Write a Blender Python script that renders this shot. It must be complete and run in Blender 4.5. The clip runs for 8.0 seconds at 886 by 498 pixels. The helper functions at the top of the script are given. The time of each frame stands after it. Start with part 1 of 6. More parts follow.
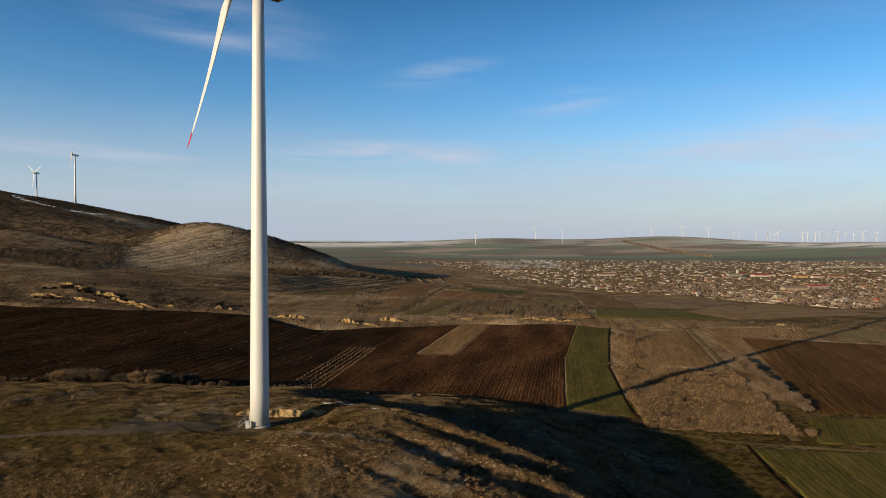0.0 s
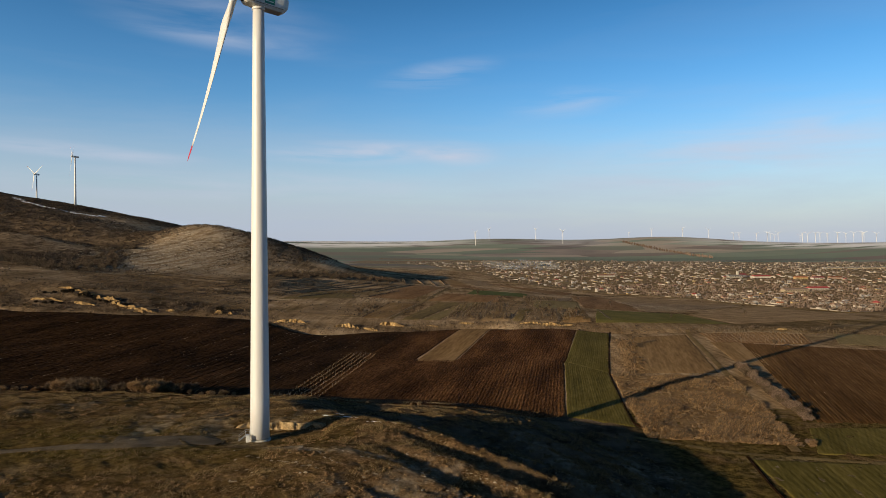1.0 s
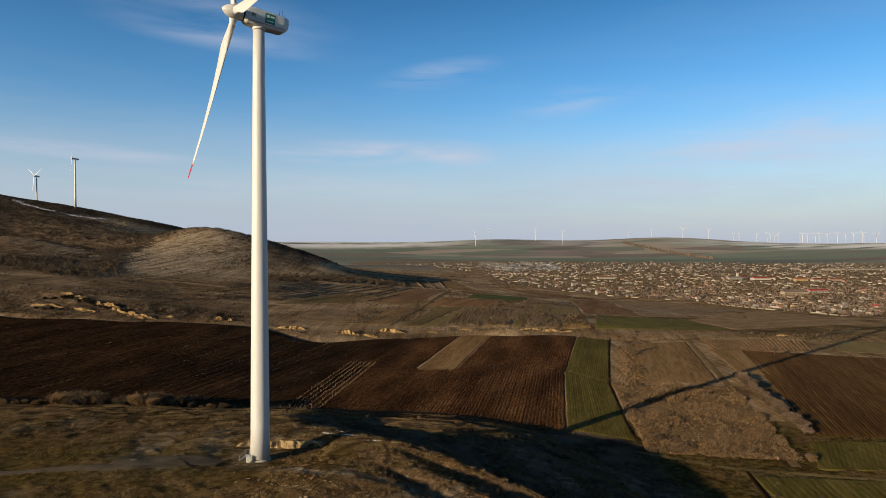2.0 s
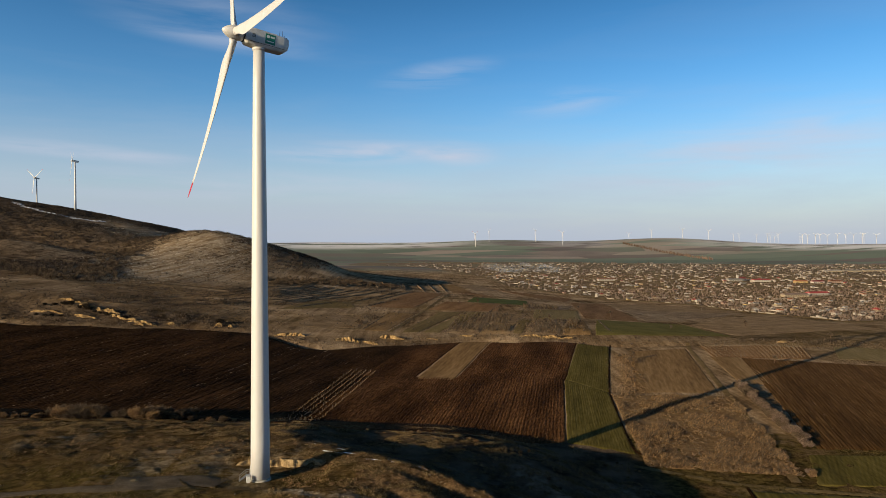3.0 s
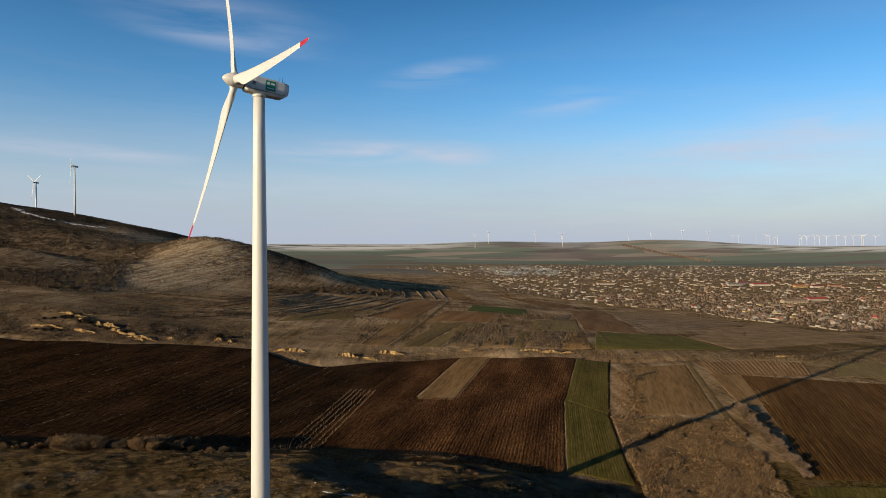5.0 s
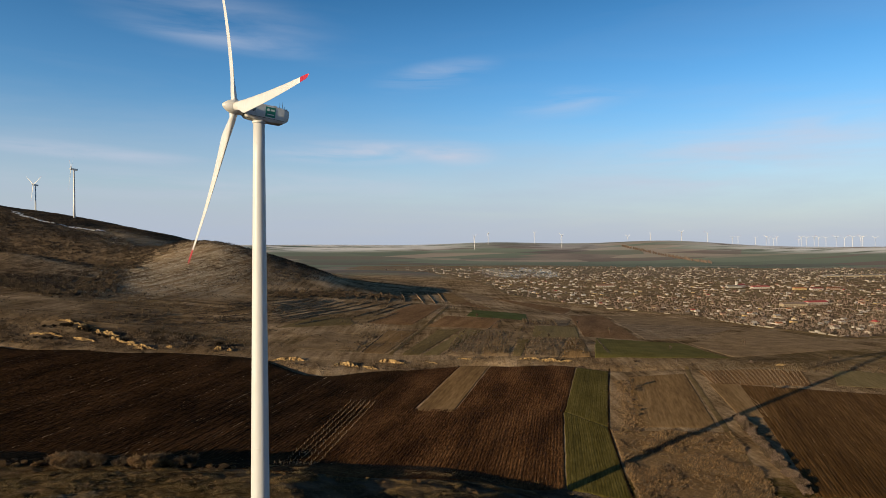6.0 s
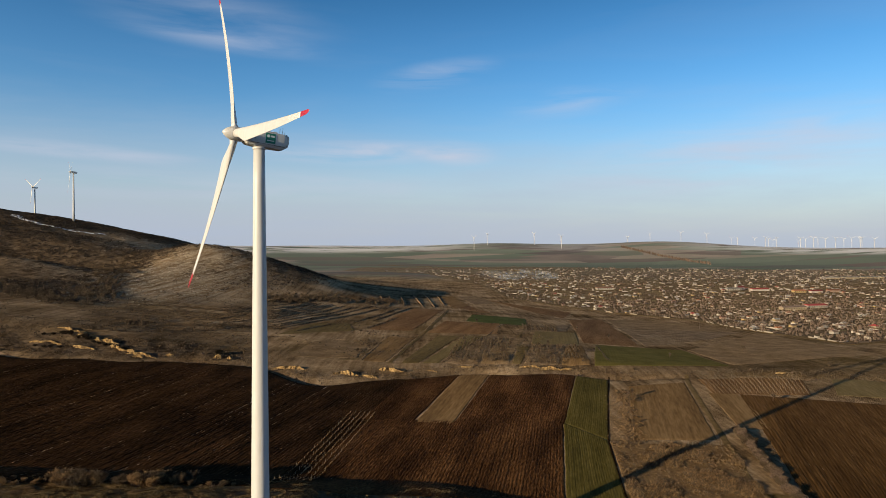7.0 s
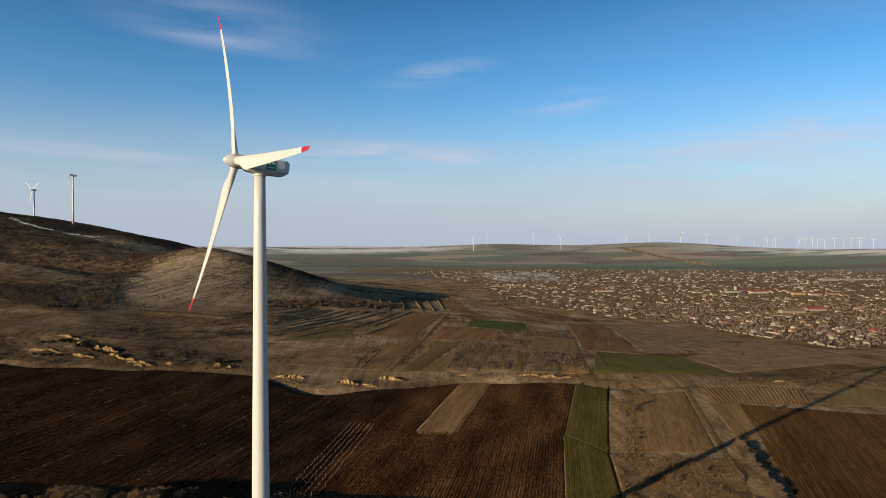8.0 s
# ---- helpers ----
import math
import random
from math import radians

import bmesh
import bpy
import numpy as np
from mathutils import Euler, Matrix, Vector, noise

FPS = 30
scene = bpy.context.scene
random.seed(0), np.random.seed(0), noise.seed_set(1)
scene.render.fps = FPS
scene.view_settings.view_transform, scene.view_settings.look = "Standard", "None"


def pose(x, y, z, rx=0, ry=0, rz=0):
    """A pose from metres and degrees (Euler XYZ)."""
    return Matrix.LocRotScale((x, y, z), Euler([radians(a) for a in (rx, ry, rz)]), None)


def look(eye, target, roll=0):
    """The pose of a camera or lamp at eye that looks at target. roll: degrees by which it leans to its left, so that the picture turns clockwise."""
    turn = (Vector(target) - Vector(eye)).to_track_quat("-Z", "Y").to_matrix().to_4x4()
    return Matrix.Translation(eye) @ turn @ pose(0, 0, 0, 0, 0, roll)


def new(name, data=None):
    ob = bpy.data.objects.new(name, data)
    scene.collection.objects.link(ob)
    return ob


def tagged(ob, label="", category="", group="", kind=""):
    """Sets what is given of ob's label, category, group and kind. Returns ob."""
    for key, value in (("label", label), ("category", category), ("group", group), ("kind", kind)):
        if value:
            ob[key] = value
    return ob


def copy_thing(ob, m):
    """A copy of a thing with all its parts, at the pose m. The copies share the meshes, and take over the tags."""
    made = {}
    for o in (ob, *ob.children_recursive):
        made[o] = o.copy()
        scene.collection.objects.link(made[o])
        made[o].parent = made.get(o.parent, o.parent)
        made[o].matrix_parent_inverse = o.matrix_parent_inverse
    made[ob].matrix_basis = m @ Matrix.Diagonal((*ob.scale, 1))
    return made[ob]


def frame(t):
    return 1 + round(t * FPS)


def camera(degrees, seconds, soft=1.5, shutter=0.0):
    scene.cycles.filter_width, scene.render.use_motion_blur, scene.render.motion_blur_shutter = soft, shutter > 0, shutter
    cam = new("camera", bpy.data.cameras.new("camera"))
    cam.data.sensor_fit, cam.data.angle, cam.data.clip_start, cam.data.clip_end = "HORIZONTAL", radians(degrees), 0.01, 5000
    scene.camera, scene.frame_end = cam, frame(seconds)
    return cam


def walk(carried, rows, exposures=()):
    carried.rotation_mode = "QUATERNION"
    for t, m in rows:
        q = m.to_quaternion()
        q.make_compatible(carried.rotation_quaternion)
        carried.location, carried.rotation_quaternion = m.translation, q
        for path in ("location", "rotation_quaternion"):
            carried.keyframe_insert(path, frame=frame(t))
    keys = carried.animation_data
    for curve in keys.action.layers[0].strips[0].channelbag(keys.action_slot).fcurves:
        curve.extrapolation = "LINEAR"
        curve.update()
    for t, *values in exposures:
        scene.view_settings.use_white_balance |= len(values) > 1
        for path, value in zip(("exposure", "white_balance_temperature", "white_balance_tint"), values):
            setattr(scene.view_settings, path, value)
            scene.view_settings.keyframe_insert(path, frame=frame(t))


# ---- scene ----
EXPO, SKY, SUN = 0.35, 0.09, 5.0
cam = camera(71.0, 8.0, soft=0.6)
# seconds, height, metres to the right, yaw in degrees
ROWS = [
    (0.0, 42.0, 0.0, 0.0),
    (0.5, 43.34, -0.02, 0.0),
    (1.0, 45.23, -0.05, 0.0),
    (1.5, 47.54, -0.08, 0.0),
    (3.0, 54.64, -0.1, 0.0),
    (3.5, 57.04, -0.12, 0.0),
    (4.0, 59.47, -0.14, -0.01),
    (4.5, 62.41, -0.18, -0.02),
    (6.0, 71.65, -0.3, -0.085),
    (6.5, 74.68, -0.35, -0.1),
    (7.0, 77.74, -0.45, -0.13),
    (7.5, 81.02, -0.58, -0.16),
    (8.0, 84.0, -0.7, -0.18),
]
walk(cam, [(t, pose(x, 0, z, 89.3, 0, yaw)) for t, z, x, yaw in ROWS], [(0.0, EXPO), (8.0, EXPO)])

# ---- sky and sun ----
SUN_UP, SUN_AZ = 11.7, 228.4
world = bpy.data.worlds.new("world")
scene.world = world
world.use_nodes = True
wn, wl = world.node_tree.nodes, world.node_tree.links
wn.clear()
sky = wn.new("ShaderNodeTexSky")
sky.sky_type, sky.sun_disc = "NISHITA", False
sky.sun_elevation, sky.sun_rotation = radians(SUN_UP), radians(SUN_AZ)
sky.altitude, sky.air_density, sky.dust_density, sky.ozone_density = 150, 1.0, 0.5, 2.5
coord = wn.new("ShaderNodeTexCoord")
stretch = wn.new("ShaderNodeMapping")
stretch.inputs["Scale"].default_value = (1.6, 1.6, 11.0)
stretch.inputs["Location"].default_value = (0.37, 0.1, 0.9)
wl.new(coord.outputs["Generated"], stretch.inputs["Vector"])
cloud = wn.new("ShaderNodeTexNoise")
cloud.inputs["Scale"].default_value, cloud.inputs["Detail"].default_value, cloud.inputs["Roughness"].default_value = 1.5, 7, 0.52
cloud.inputs["Distortion"].default_value = 0.5
wl.new(stretch.outputs["Vector"], cloud.inputs["Vector"])
thin = wn.new("ShaderNodeMapRange")
thin.inputs["From Min"].default_value, thin.inputs["From Max"].default_value = 0.50, 0.85
thin.inputs["To Max"].default_value = 0.10
wl.new(cloud.outputs["Fac"], thin.inputs["Value"])
# low veil that thickens towards the sky line all round
split = wn.new("ShaderNodeSeparateXYZ")
wl.new(coord.outputs["Generated"], split.inputs["Vector"])
veil = wn.new("ShaderNodeMapRange")
veil.interpolation_type = "SMOOTHSTEP"
veil.inputs["From Min"].default_value, veil.inputs["From Max"].default_value = -0.01, 0.24
veil.inputs["To Min"].default_value, veil.inputs["To Max"].default_value = 0.92, 0.0
drift = wn.new("ShaderNodeTexNoise")
drift.inputs["Scale"].default_value, drift.inputs["Detail"].default_value, drift.inputs["Roughness"].default_value = 1.1, 6, 0.6
drift.inputs["Distortion"].default_value = 0.3
wl.new(stretch.outputs["Vector"], drift.inputs["Vector"])
lower = wn.new("ShaderNodeMath")
lower.operation, lower.inputs[1].default_value = "MULTIPLY_ADD", -0.14
base = wn.new("ShaderNodeMath")
base.operation, base.inputs[1].default_value = "ADD", 0.07
wl.new(split.outputs["Z"], base.inputs[0])
wl.new(drift.outputs["Fac"], lower.inputs[0])
wl.new(base.outputs["Value"], lower.inputs[2])
wl.new(lower.outputs["Value"], veil.inputs["Value"])
both = wn.new("ShaderNodeMath")
both.operation, both.use_clamp = "ADD", True
wl.new(thin.outputs["Result"], both.inputs[0])
wl.new(veil.outputs["Result"], both.inputs[1])
mixs = wn.new("ShaderNodeMix")
mixs.data_type = "RGBA"
wl.new(both.outputs["Value"], mixs.inputs["Factor"])
deep = wn.new("ShaderNodeHueSaturation")
deep.inputs["Saturation"].default_value, deep.inputs["Value"].default_value = 1.32, 1.38
wl.new(sky.outputs["Color"], deep.inputs["Color"])
tone = wn.new("ShaderNodeMix")
tone.data_type, tone.blend_type = "RGBA", "MULTIPLY"
tone.inputs["Factor"].default_value = 1.0
tone.inputs["B"].default_value = (1.06, 1.0, 1.07, 1)
wl.new(deep.outputs["Color"], tone.inputs["A"])
wl.new(tone.outputs["Result"], mixs.inputs["A"])
mixs.inputs["B"].default_value = (3.85, 4.45, 5.55, 1)


def wisp(cx, cz, sx, sz, amount, tilt=0.0):
    """A soft streak of cirrus about one direction of the sky, broken up by the drift noise."""
    def calc(op, a, b, clamp=False):
        q = wn.new("ShaderNodeMath")
        q.operation, q.use_clamp = op, clamp
        for i, v in enumerate((a, b)):
            if isinstance(v, (int, float)):
                q.inputs[i].default_value = v
            else:
                wl.new(v, q.inputs[i])
        return q.outputs["Value"]

    dx = calc("SUBTRACT", split.outputs["X"], cx)
    dz = calc("SUBTRACT", calc("SUBTRACT", split.outputs["Z"], cz), calc("MULTIPLY", dx, tilt))
    u, v = calc("DIVIDE", dx, sx), calc("DIVIDE", dz, sz)
    fade = calc("SUBTRACT", 1.0, calc("ADD", calc("MULTIPLY", u, u), calc("MULTIPLY", v, v)), True)
    front = calc("GREATER_THAN", split.outputs["Y"], 0.0)
    fray = calc("MULTIPLY", calc("SUBTRACT", cirrus.outputs["Fac"], 0.34), 3.2, True)
    return calc("MULTIPLY", calc("MULTIPLY", calc("MULTIPLY", fade, fade), fray), calc("MULTIPLY", front, amount))


comb = wn.new("ShaderNodeMapping")
comb.inputs["Scale"].default_value = (3.0, 3.0, 24.0)
wl.new(coord.outputs["Generated"], comb.inputs["Vector"])
cirrus = wn.new("ShaderNodeTexNoise")
cirrus.inputs["Scale"].default_value, cirrus.inputs["Detail"].default_value, cirrus.inputs["Roughness"].default_value = 1.6, 6, 0.55
cirrus.inputs["Distortion"].default_value = 0.4
wl.new(comb.outputs["Vector"], cirrus.inputs["Vector"])
streaks_ = None
for spec in ((-0.13, 0.140, 0.19, 0.024, 1.0, 0.02), (-0.01, 0.258, 0.12, 0.026, 0.5, 0.15), (-0.31, 0.292, 0.19, 0.022, 0.30, -0.06), (-0.33, 0.325, 0.22, 0.05, 0.22, -0.1),
             (0.02, 0.140, 0.09, 0.024, 0.8, -0.05), (0.42, 0.125, 0.34, 0.07, 0.7, 0.12), (-0.50, 0.125, 0.20, 0.016, 0.55, -0.05), (0.20, 0.215, 0.12, 0.03, 0.4, 0.1), (-0.30, 0.085, 0.40, 0.035, 0.5, 0.0)):
    one = wisp(*spec)
    if streaks_ is None:
        streaks_ = one
    else:
        q = wn.new("ShaderNodeMath")
        q.operation, q.use_clamp = "ADD", True
        wl.new(streaks_, q.inputs[0])
        wl.new(one, q.inputs[1])
        streaks_ = q.outputs["Value"]
white = wn.new("ShaderNodeMix")
white.data_type = "RGBA"
white.inputs["B"].default_value = (5.0, 5.3, 6.3, 1)
wl.new(streaks_, white.inputs["Factor"])
back = wn.new("ShaderNodeBackground")
back.inputs["Strength"].default_value = SKY
# the blue deepens steadily towards the zenith
zen = wn.new("ShaderNodeMapRange")
zen.interpolation_type = "SMOOTHSTEP"
zen.inputs["From Min"].default_value, zen.inputs["From Max"].default_value = 0.2, 0.7
zen.inputs["To Min"].default_value, zen.inputs["To Max"].default_value = 1.0, 0.08
wl.new(split.outputs["Z"], zen.inputs["Value"])
fall = wn.new("ShaderNodeMix")
fall.data_type, fall.blend_type = "RGBA", "MULTIPLY"
fall.inputs["Factor"].default_value = 1.0
wl.new(mixs.outputs["Result"], fall.inputs["A"])
wl.new(zen.outputs["Result"], fall.inputs["B"])
wl.new(fall.outputs["Result"], white.inputs["A"])
wl.new(white.outputs["Result"], back.inputs["Color"])
wout = wn.new("ShaderNodeOutputWorld")
wl.new(back.outputs["Background"], wout.inputs["Surface"])

sun = new("sun", bpy.data.lights.new("sun", "SUN"))
sun.data.energy, sun.data.angle, sun.data.color = SUN, radians(0.5), (1.0, 0.79, 0.50)
_az = radians(SUN_AZ)
sun.matrix_world = look((0, 0, 300), (-300 * math.sin(_az), -300 * math.cos(_az), 300 - 300 * math.tan(radians(SUN_UP))))


# ---- materials ----
def mat(name, cols, size=3.0, rough=0.9, bump=0.3, fine=8.0, metal=0.0, island=0.0, rand=0.0, stretch_=(1, 1, 1), streak=None, dist=0.15):
    """Three colours mixed by noise at two scales (size in metres, and fine times smaller), with fine relief; island and rand vary pieces."""
    m = bpy.data.materials.new(name)
    m.use_nodes = True
    n, l = m.node_tree.nodes, m.node_tree.links
    b = n["Principled BSDF"]
    b.inputs["Roughness"].default_value, b.inputs["Metallic"].default_value = rough, metal
    b.inputs["Specular IOR Level"].default_value = 0.02 if rough > 0.86 else 0.5
    geo = n.new("ShaderNodeNewGeometry")
    mp = n.new("ShaderNodeMapping")
    mp.inputs["Scale"].default_value = stretch_
    if streak is not None:
        mp.vector_type = "TEXTURE"
        mp.inputs["Rotation"].default_value = (0, 0, streak)
    l.new(geo.outputs["Position"], mp.inputs["Vector"])
    big, small = n.new("ShaderNodeTexNoise"), n.new("ShaderNodeTexNoise")
    for q, s, d in ((big, 1 / size, 4), (small, fine / size, 5)):
        q.inputs["Scale"].default_value, q.inputs["Detail"].default_value, q.inputs["Roughness"].default_value = s, d, 0.6
        l.new(mp.outputs["Vector"], q.inputs["Vector"])
    ramp = n.new("ShaderNodeValToRGB")
    e = ramp.color_ramp.elements
    e[0].position, e[0].color, e[1].position, e[1].color = 0.38, (*cols[0], 1), 0.62, (*cols[-1], 1)
    if len(cols) > 2:
        mid = e.new(0.5)
        mid.color = (*cols[1], 1)
    add = n.new("ShaderNodeMath")
    add.operation = "MULTIPLY_ADD"
    add.inputs[1].default_value, add.inputs[2].default_value = 0.5, 0.0
    half = n.new("ShaderNodeMath")
    half.operation = "MULTIPLY_ADD"
    half.inputs[1].default_value = 0.5
    l.new(small.outputs["Fac"], add.inputs[0])
    l.new(big.outputs["Fac"], half.inputs[0])
    l.new(add.outputs["Value"], half.inputs[2])
    val = half.outputs["Value"]
    if island or rand:
        src = geo.outputs["Random Per Island"]
        if rand:
            info = n.new("ShaderNodeObjectInfo")
            src = info.outputs["Random"]
        sh = n.new("ShaderNodeMath")
        sh.operation, sh.inputs[1].default_value = "MULTIPLY_ADD", island or rand
        off = n.new("ShaderNodeMath")
        off.operation, off.inputs[1].default_value = "SUBTRACT", (island or rand) / 2
        l.new(val, off.inputs[0])
        l.new(src, sh.inputs[0])
        l.new(off.outputs["Value"], sh.inputs[2])
        val = sh.outputs["Value"]
    l.new(val, ramp.inputs["Fac"])
    l.new(ramp.outputs["Color"], b.inputs["Base Color"])
    if bump:
        bp = n.new("ShaderNodeBump")
        bp.inputs["Strength"].default_value, bp.inputs["Distance"].default_value = bump, dist
        l.new(small.outputs["Fac"], bp.inputs["Height"])
        l.new(bp.outputs["Normal"], b.inputs["Normal"])
    return m


PAINT = mat("tower_paint", [(0.51, 0.515, 0.52), (0.555, 0.56, 0.565), (0.59, 0.595, 0.60)], 6, 0.42, 0.02, 6, stretch_=(1, 1, 0.15))
NACELLE = mat("nacelle_shell", [(0.56, 0.57, 0.55), (0.63, 0.64, 0.62), (0.69, 0.69, 0.67)], 3, 0.45, 0.03, 8)
RED = mat("red_paint", [(0.36, 0.012, 0.022), (0.44, 0.02, 0.03)], 2, 0.45, 0.02)
GREENSIGN = mat("green_sign", [(0.0, 0.17, 0.11), (0.005, 0.22, 0.15)], 2, 0.5, 0.0)
WHITESIGN = mat("white_sign", [(0.7, 0.75, 0.72), (0.8, 0.83, 0.8)], 2, 0.5, 0.0)
DARK = mat("dark_metal", [(0.03, 0.03, 0.032), (0.06, 0.06, 0.06)], 0.5, 0.5, 0.05, metal=0.4)
STEEL = mat("galvanised_steel", [(0.35, 0.36, 0.37), (0.5, 0.5, 0.5)], 0.4, 0.45, 0.05, metal=0.7)
CONCRETE = mat("concrete", [(0.3, 0.29, 0.27), (0.42, 0.41, 0.38), (0.5, 0.48, 0.45)], 2, 0.9, 0.2)
GRAVEL = mat("gravel", [(0.080, 0.063, 0.043), (0.118, 0.094, 0.066), (0.165, 0.134, 0.098)], 4, 0.95, 0.4, 14)
TRACKM = mat("track_dirt", [(0.130, 0.086, 0.037), (0.190, 0.130, 0.059), (0.250, 0.177, 0.085)], 5, 0.95, 0.4, 10)
SOIL = mat("ploughed_soil", [(0.026, 0.0115, 0.004), (0.080, 0.036, 0.013), (0.175, 0.083, 0.031)], 16, 0.95, 1.0, 20, dist=0.6, stretch_=(1, 4.5, 1), streak=-0.243)
SOIL2 = mat("harrowed_soil", [(0.140, 0.076, 0.034), (0.225, 0.126, 0.058), (0.310, 0.182, 0.090)], 16, 0.95, 0.6, 16, stretch_=(1, 8, 1), streak=-0.25)
FALLOW = mat("fallow_field", [(0.150, 0.090, 0.038), (0.235, 0.143, 0.063), (0.320, 0.203, 0.095)], 14, 0.95, 0.5, 12, stretch_=(1, 10, 1), streak=-0.26)
PALE = mat("stubble_field", [(0.15, 0.092, 0.042), (0.21, 0.132, 0.063), (0.28, 0.182, 0.092)], 20, 0.95, 0.4, 16)
WHEAT = mat("winter_wheat", [(0.070, 0.055, 0.013), (0.108, 0.087, 0.021), (0.155, 0.121, 0.034)], 9, 0.9, 0.7, 12, stretch_=(1, 7, 1), streak=-0.24)
MEADOW = mat("thin_green_field", [(0.115, 0.082, 0.035), (0.165, 0.120, 0.051), (0.225, 0.163, 0.076)], 16, 0.9, 0.5, 14, stretch_=(1, 8, 1), streak=-0.25)
OLIVE = mat("olive_wheat", [(0.100, 0.086, 0.022), (0.136, 0.116, 0.031), (0.175, 0.146, 0.044)], 14, 0.9, 0.4, 14)
TURF = mat("rough_turf", [(0.13, 0.088, 0.05), (0.24, 0.165, 0.098), (0.38, 0.27, 0.165)], 12, 0.95, 0.7, 10)
DRYLAND = mat("dry_grazed_land", [(0.165, 0.107, 0.056), (0.265, 0.178, 0.096), (0.365, 0.253, 0.146)], 14, 0.95, 0.8, 12)
DRYMEADOW = mat("pale_olive_field", [(0.150, 0.112, 0.048), (0.205, 0.153, 0.068), (0.265, 0.198, 0.094)], 16, 0.9, 0.5, 14, stretch_=(1, 8, 1), streak=-0.25)
GREENWHEAT = mat("young_green_wheat", [(0.060, 0.072, 0.020), (0.085, 0.100, 0.028), (0.112, 0.128, 0.040)], 16, 0.9, 0.4, 16)
OCHRE = mat("eroded_loess", [(0.14, 0.088, 0.040), (0.27, 0.178, 0.082), (0.45, 0.32, 0.155)], 2.2, 0.95, 1.0, 5)
CUTBANK = mat("dull_loess", [(0.15, 0.105, 0.055), (0.27, 0.195, 0.105), (0.42, 0.315, 0.18)], 1.4, 0.95, 1.0, 5)
SNOW = mat("old_snow", [(0.62, 0.65, 0.70), (0.74, 0.76, 0.80), (0.82, 0.83, 0.85)], 3, 0.6, 0.4, 6)
HILLSTONE = mat("hill_limestone", [(0.26, 0.22, 0.165), (0.40, 0.345, 0.27), (0.55, 0.49, 0.40)], 2.5, 0.9, 0.5, 5, island=0.4)
STONE = mat("pale_limestone", [(0.19, 0.155, 0.11), (0.27, 0.225, 0.165), (0.36, 0.31, 0.24)], 1.2, 0.9, 0.6, 6, island=0.3)
BARK = mat("bark", [(0.070, 0.042, 0.027), (0.116, 0.073, 0.048), (0.174, 0.107, 0.070)], 0.6, 0.95, 0.3, island=0.2)
TWIG = mat("bare_twigs", [(0.060, 0.043, 0.029), (0.10, 0.073, 0.049), (0.15, 0.113, 0.077)], 3, 0.95, 0.0, island=0.5)
# darker twigs: the shade they cast on each other is in the colour
SHADETWIG = mat("shaded_wood_twigs", [(0.034, 0.026, 0.020), (0.060, 0.046, 0.035), (0.10, 0.078, 0.060)], 3, 0.95, 0.0, island=0.5)
SCRUBTURF = mat("scrubby_turf", [(0.08, 0.055, 0.032), (0.14, 0.096, 0.056), (0.21, 0.15, 0.092)], 8, 0.95, 0.7, 8)
HEDGETWIG = mat("hedge_twigs", [(0.088, 0.061, 0.046), (0.148, 0.106, 0.080), (0.225, 0.168, 0.130)], 3, 0.95, 0.0, island=0.5)
# near-black twigs that carry the shade of the gully hollows
HOLLOWTWIG = mat("hollow_shade_twigs", [(0.022, 0.018, 0.013), (0.035, 0.028, 0.02), (0.055, 0.044, 0.032)], 3, 0.95, 0.0, island=0.4)
DRYTWIG = mat("dry_brush", [(0.11, 0.067, 0.033), (0.19, 0.12, 0.061), (0.30, 0.20, 0.108)], 3, 0.95, 0.0, island=0.5)
STRAW = mat("dry_grass_blades", [(0.075, 0.050, 0.022), (0.15, 0.104, 0.050), (0.28, 0.205, 0.110)], 6, 0.95, 0.0, island=0.5)
# ploughed soil with slope shade and edge falloff put into its colour
SOIL_SHADED = mat("shaded_ploughed_soil", [(0.011, 0.0055, 0.002), (0.037, 0.0185, 0.007), (0.082, 0.041, 0.017)], 16, 0.95, 1.0, 18, dist=0.6, stretch_=(1, 3.2, 1), streak=-0.243)
SOIL3 = mat("dark_harrowed_soil", [(0.070, 0.035, 0.011), (0.116, 0.060, 0.020), (0.180, 0.097, 0.035)], 12, 0.95, 1.0, 14, stretch_=(1, 14, 1), streak=-0.33)
VTREE = mat("garden_tree_twigs", [(0.105, 0.074, 0.056), (0.180, 0.131, 0.102), (0.27, 0.205, 0.165)], 3, 0.95, 0.0, island=0.5)
GREENBLADE = mat("green_grass_blades", [(0.059, 0.055, 0.014), (0.089, 0.075, 0.021), (0.128, 0.095, 0.031)], 5, 0.9, 0.0, island=0.4)
WOODPOST = mat("weathered_post", [(0.10, 0.082, 0.062), (0.15, 0.125, 0.097), (0.20, 0.17, 0.135)], 1, 0.9, 0.1, island=0.4)


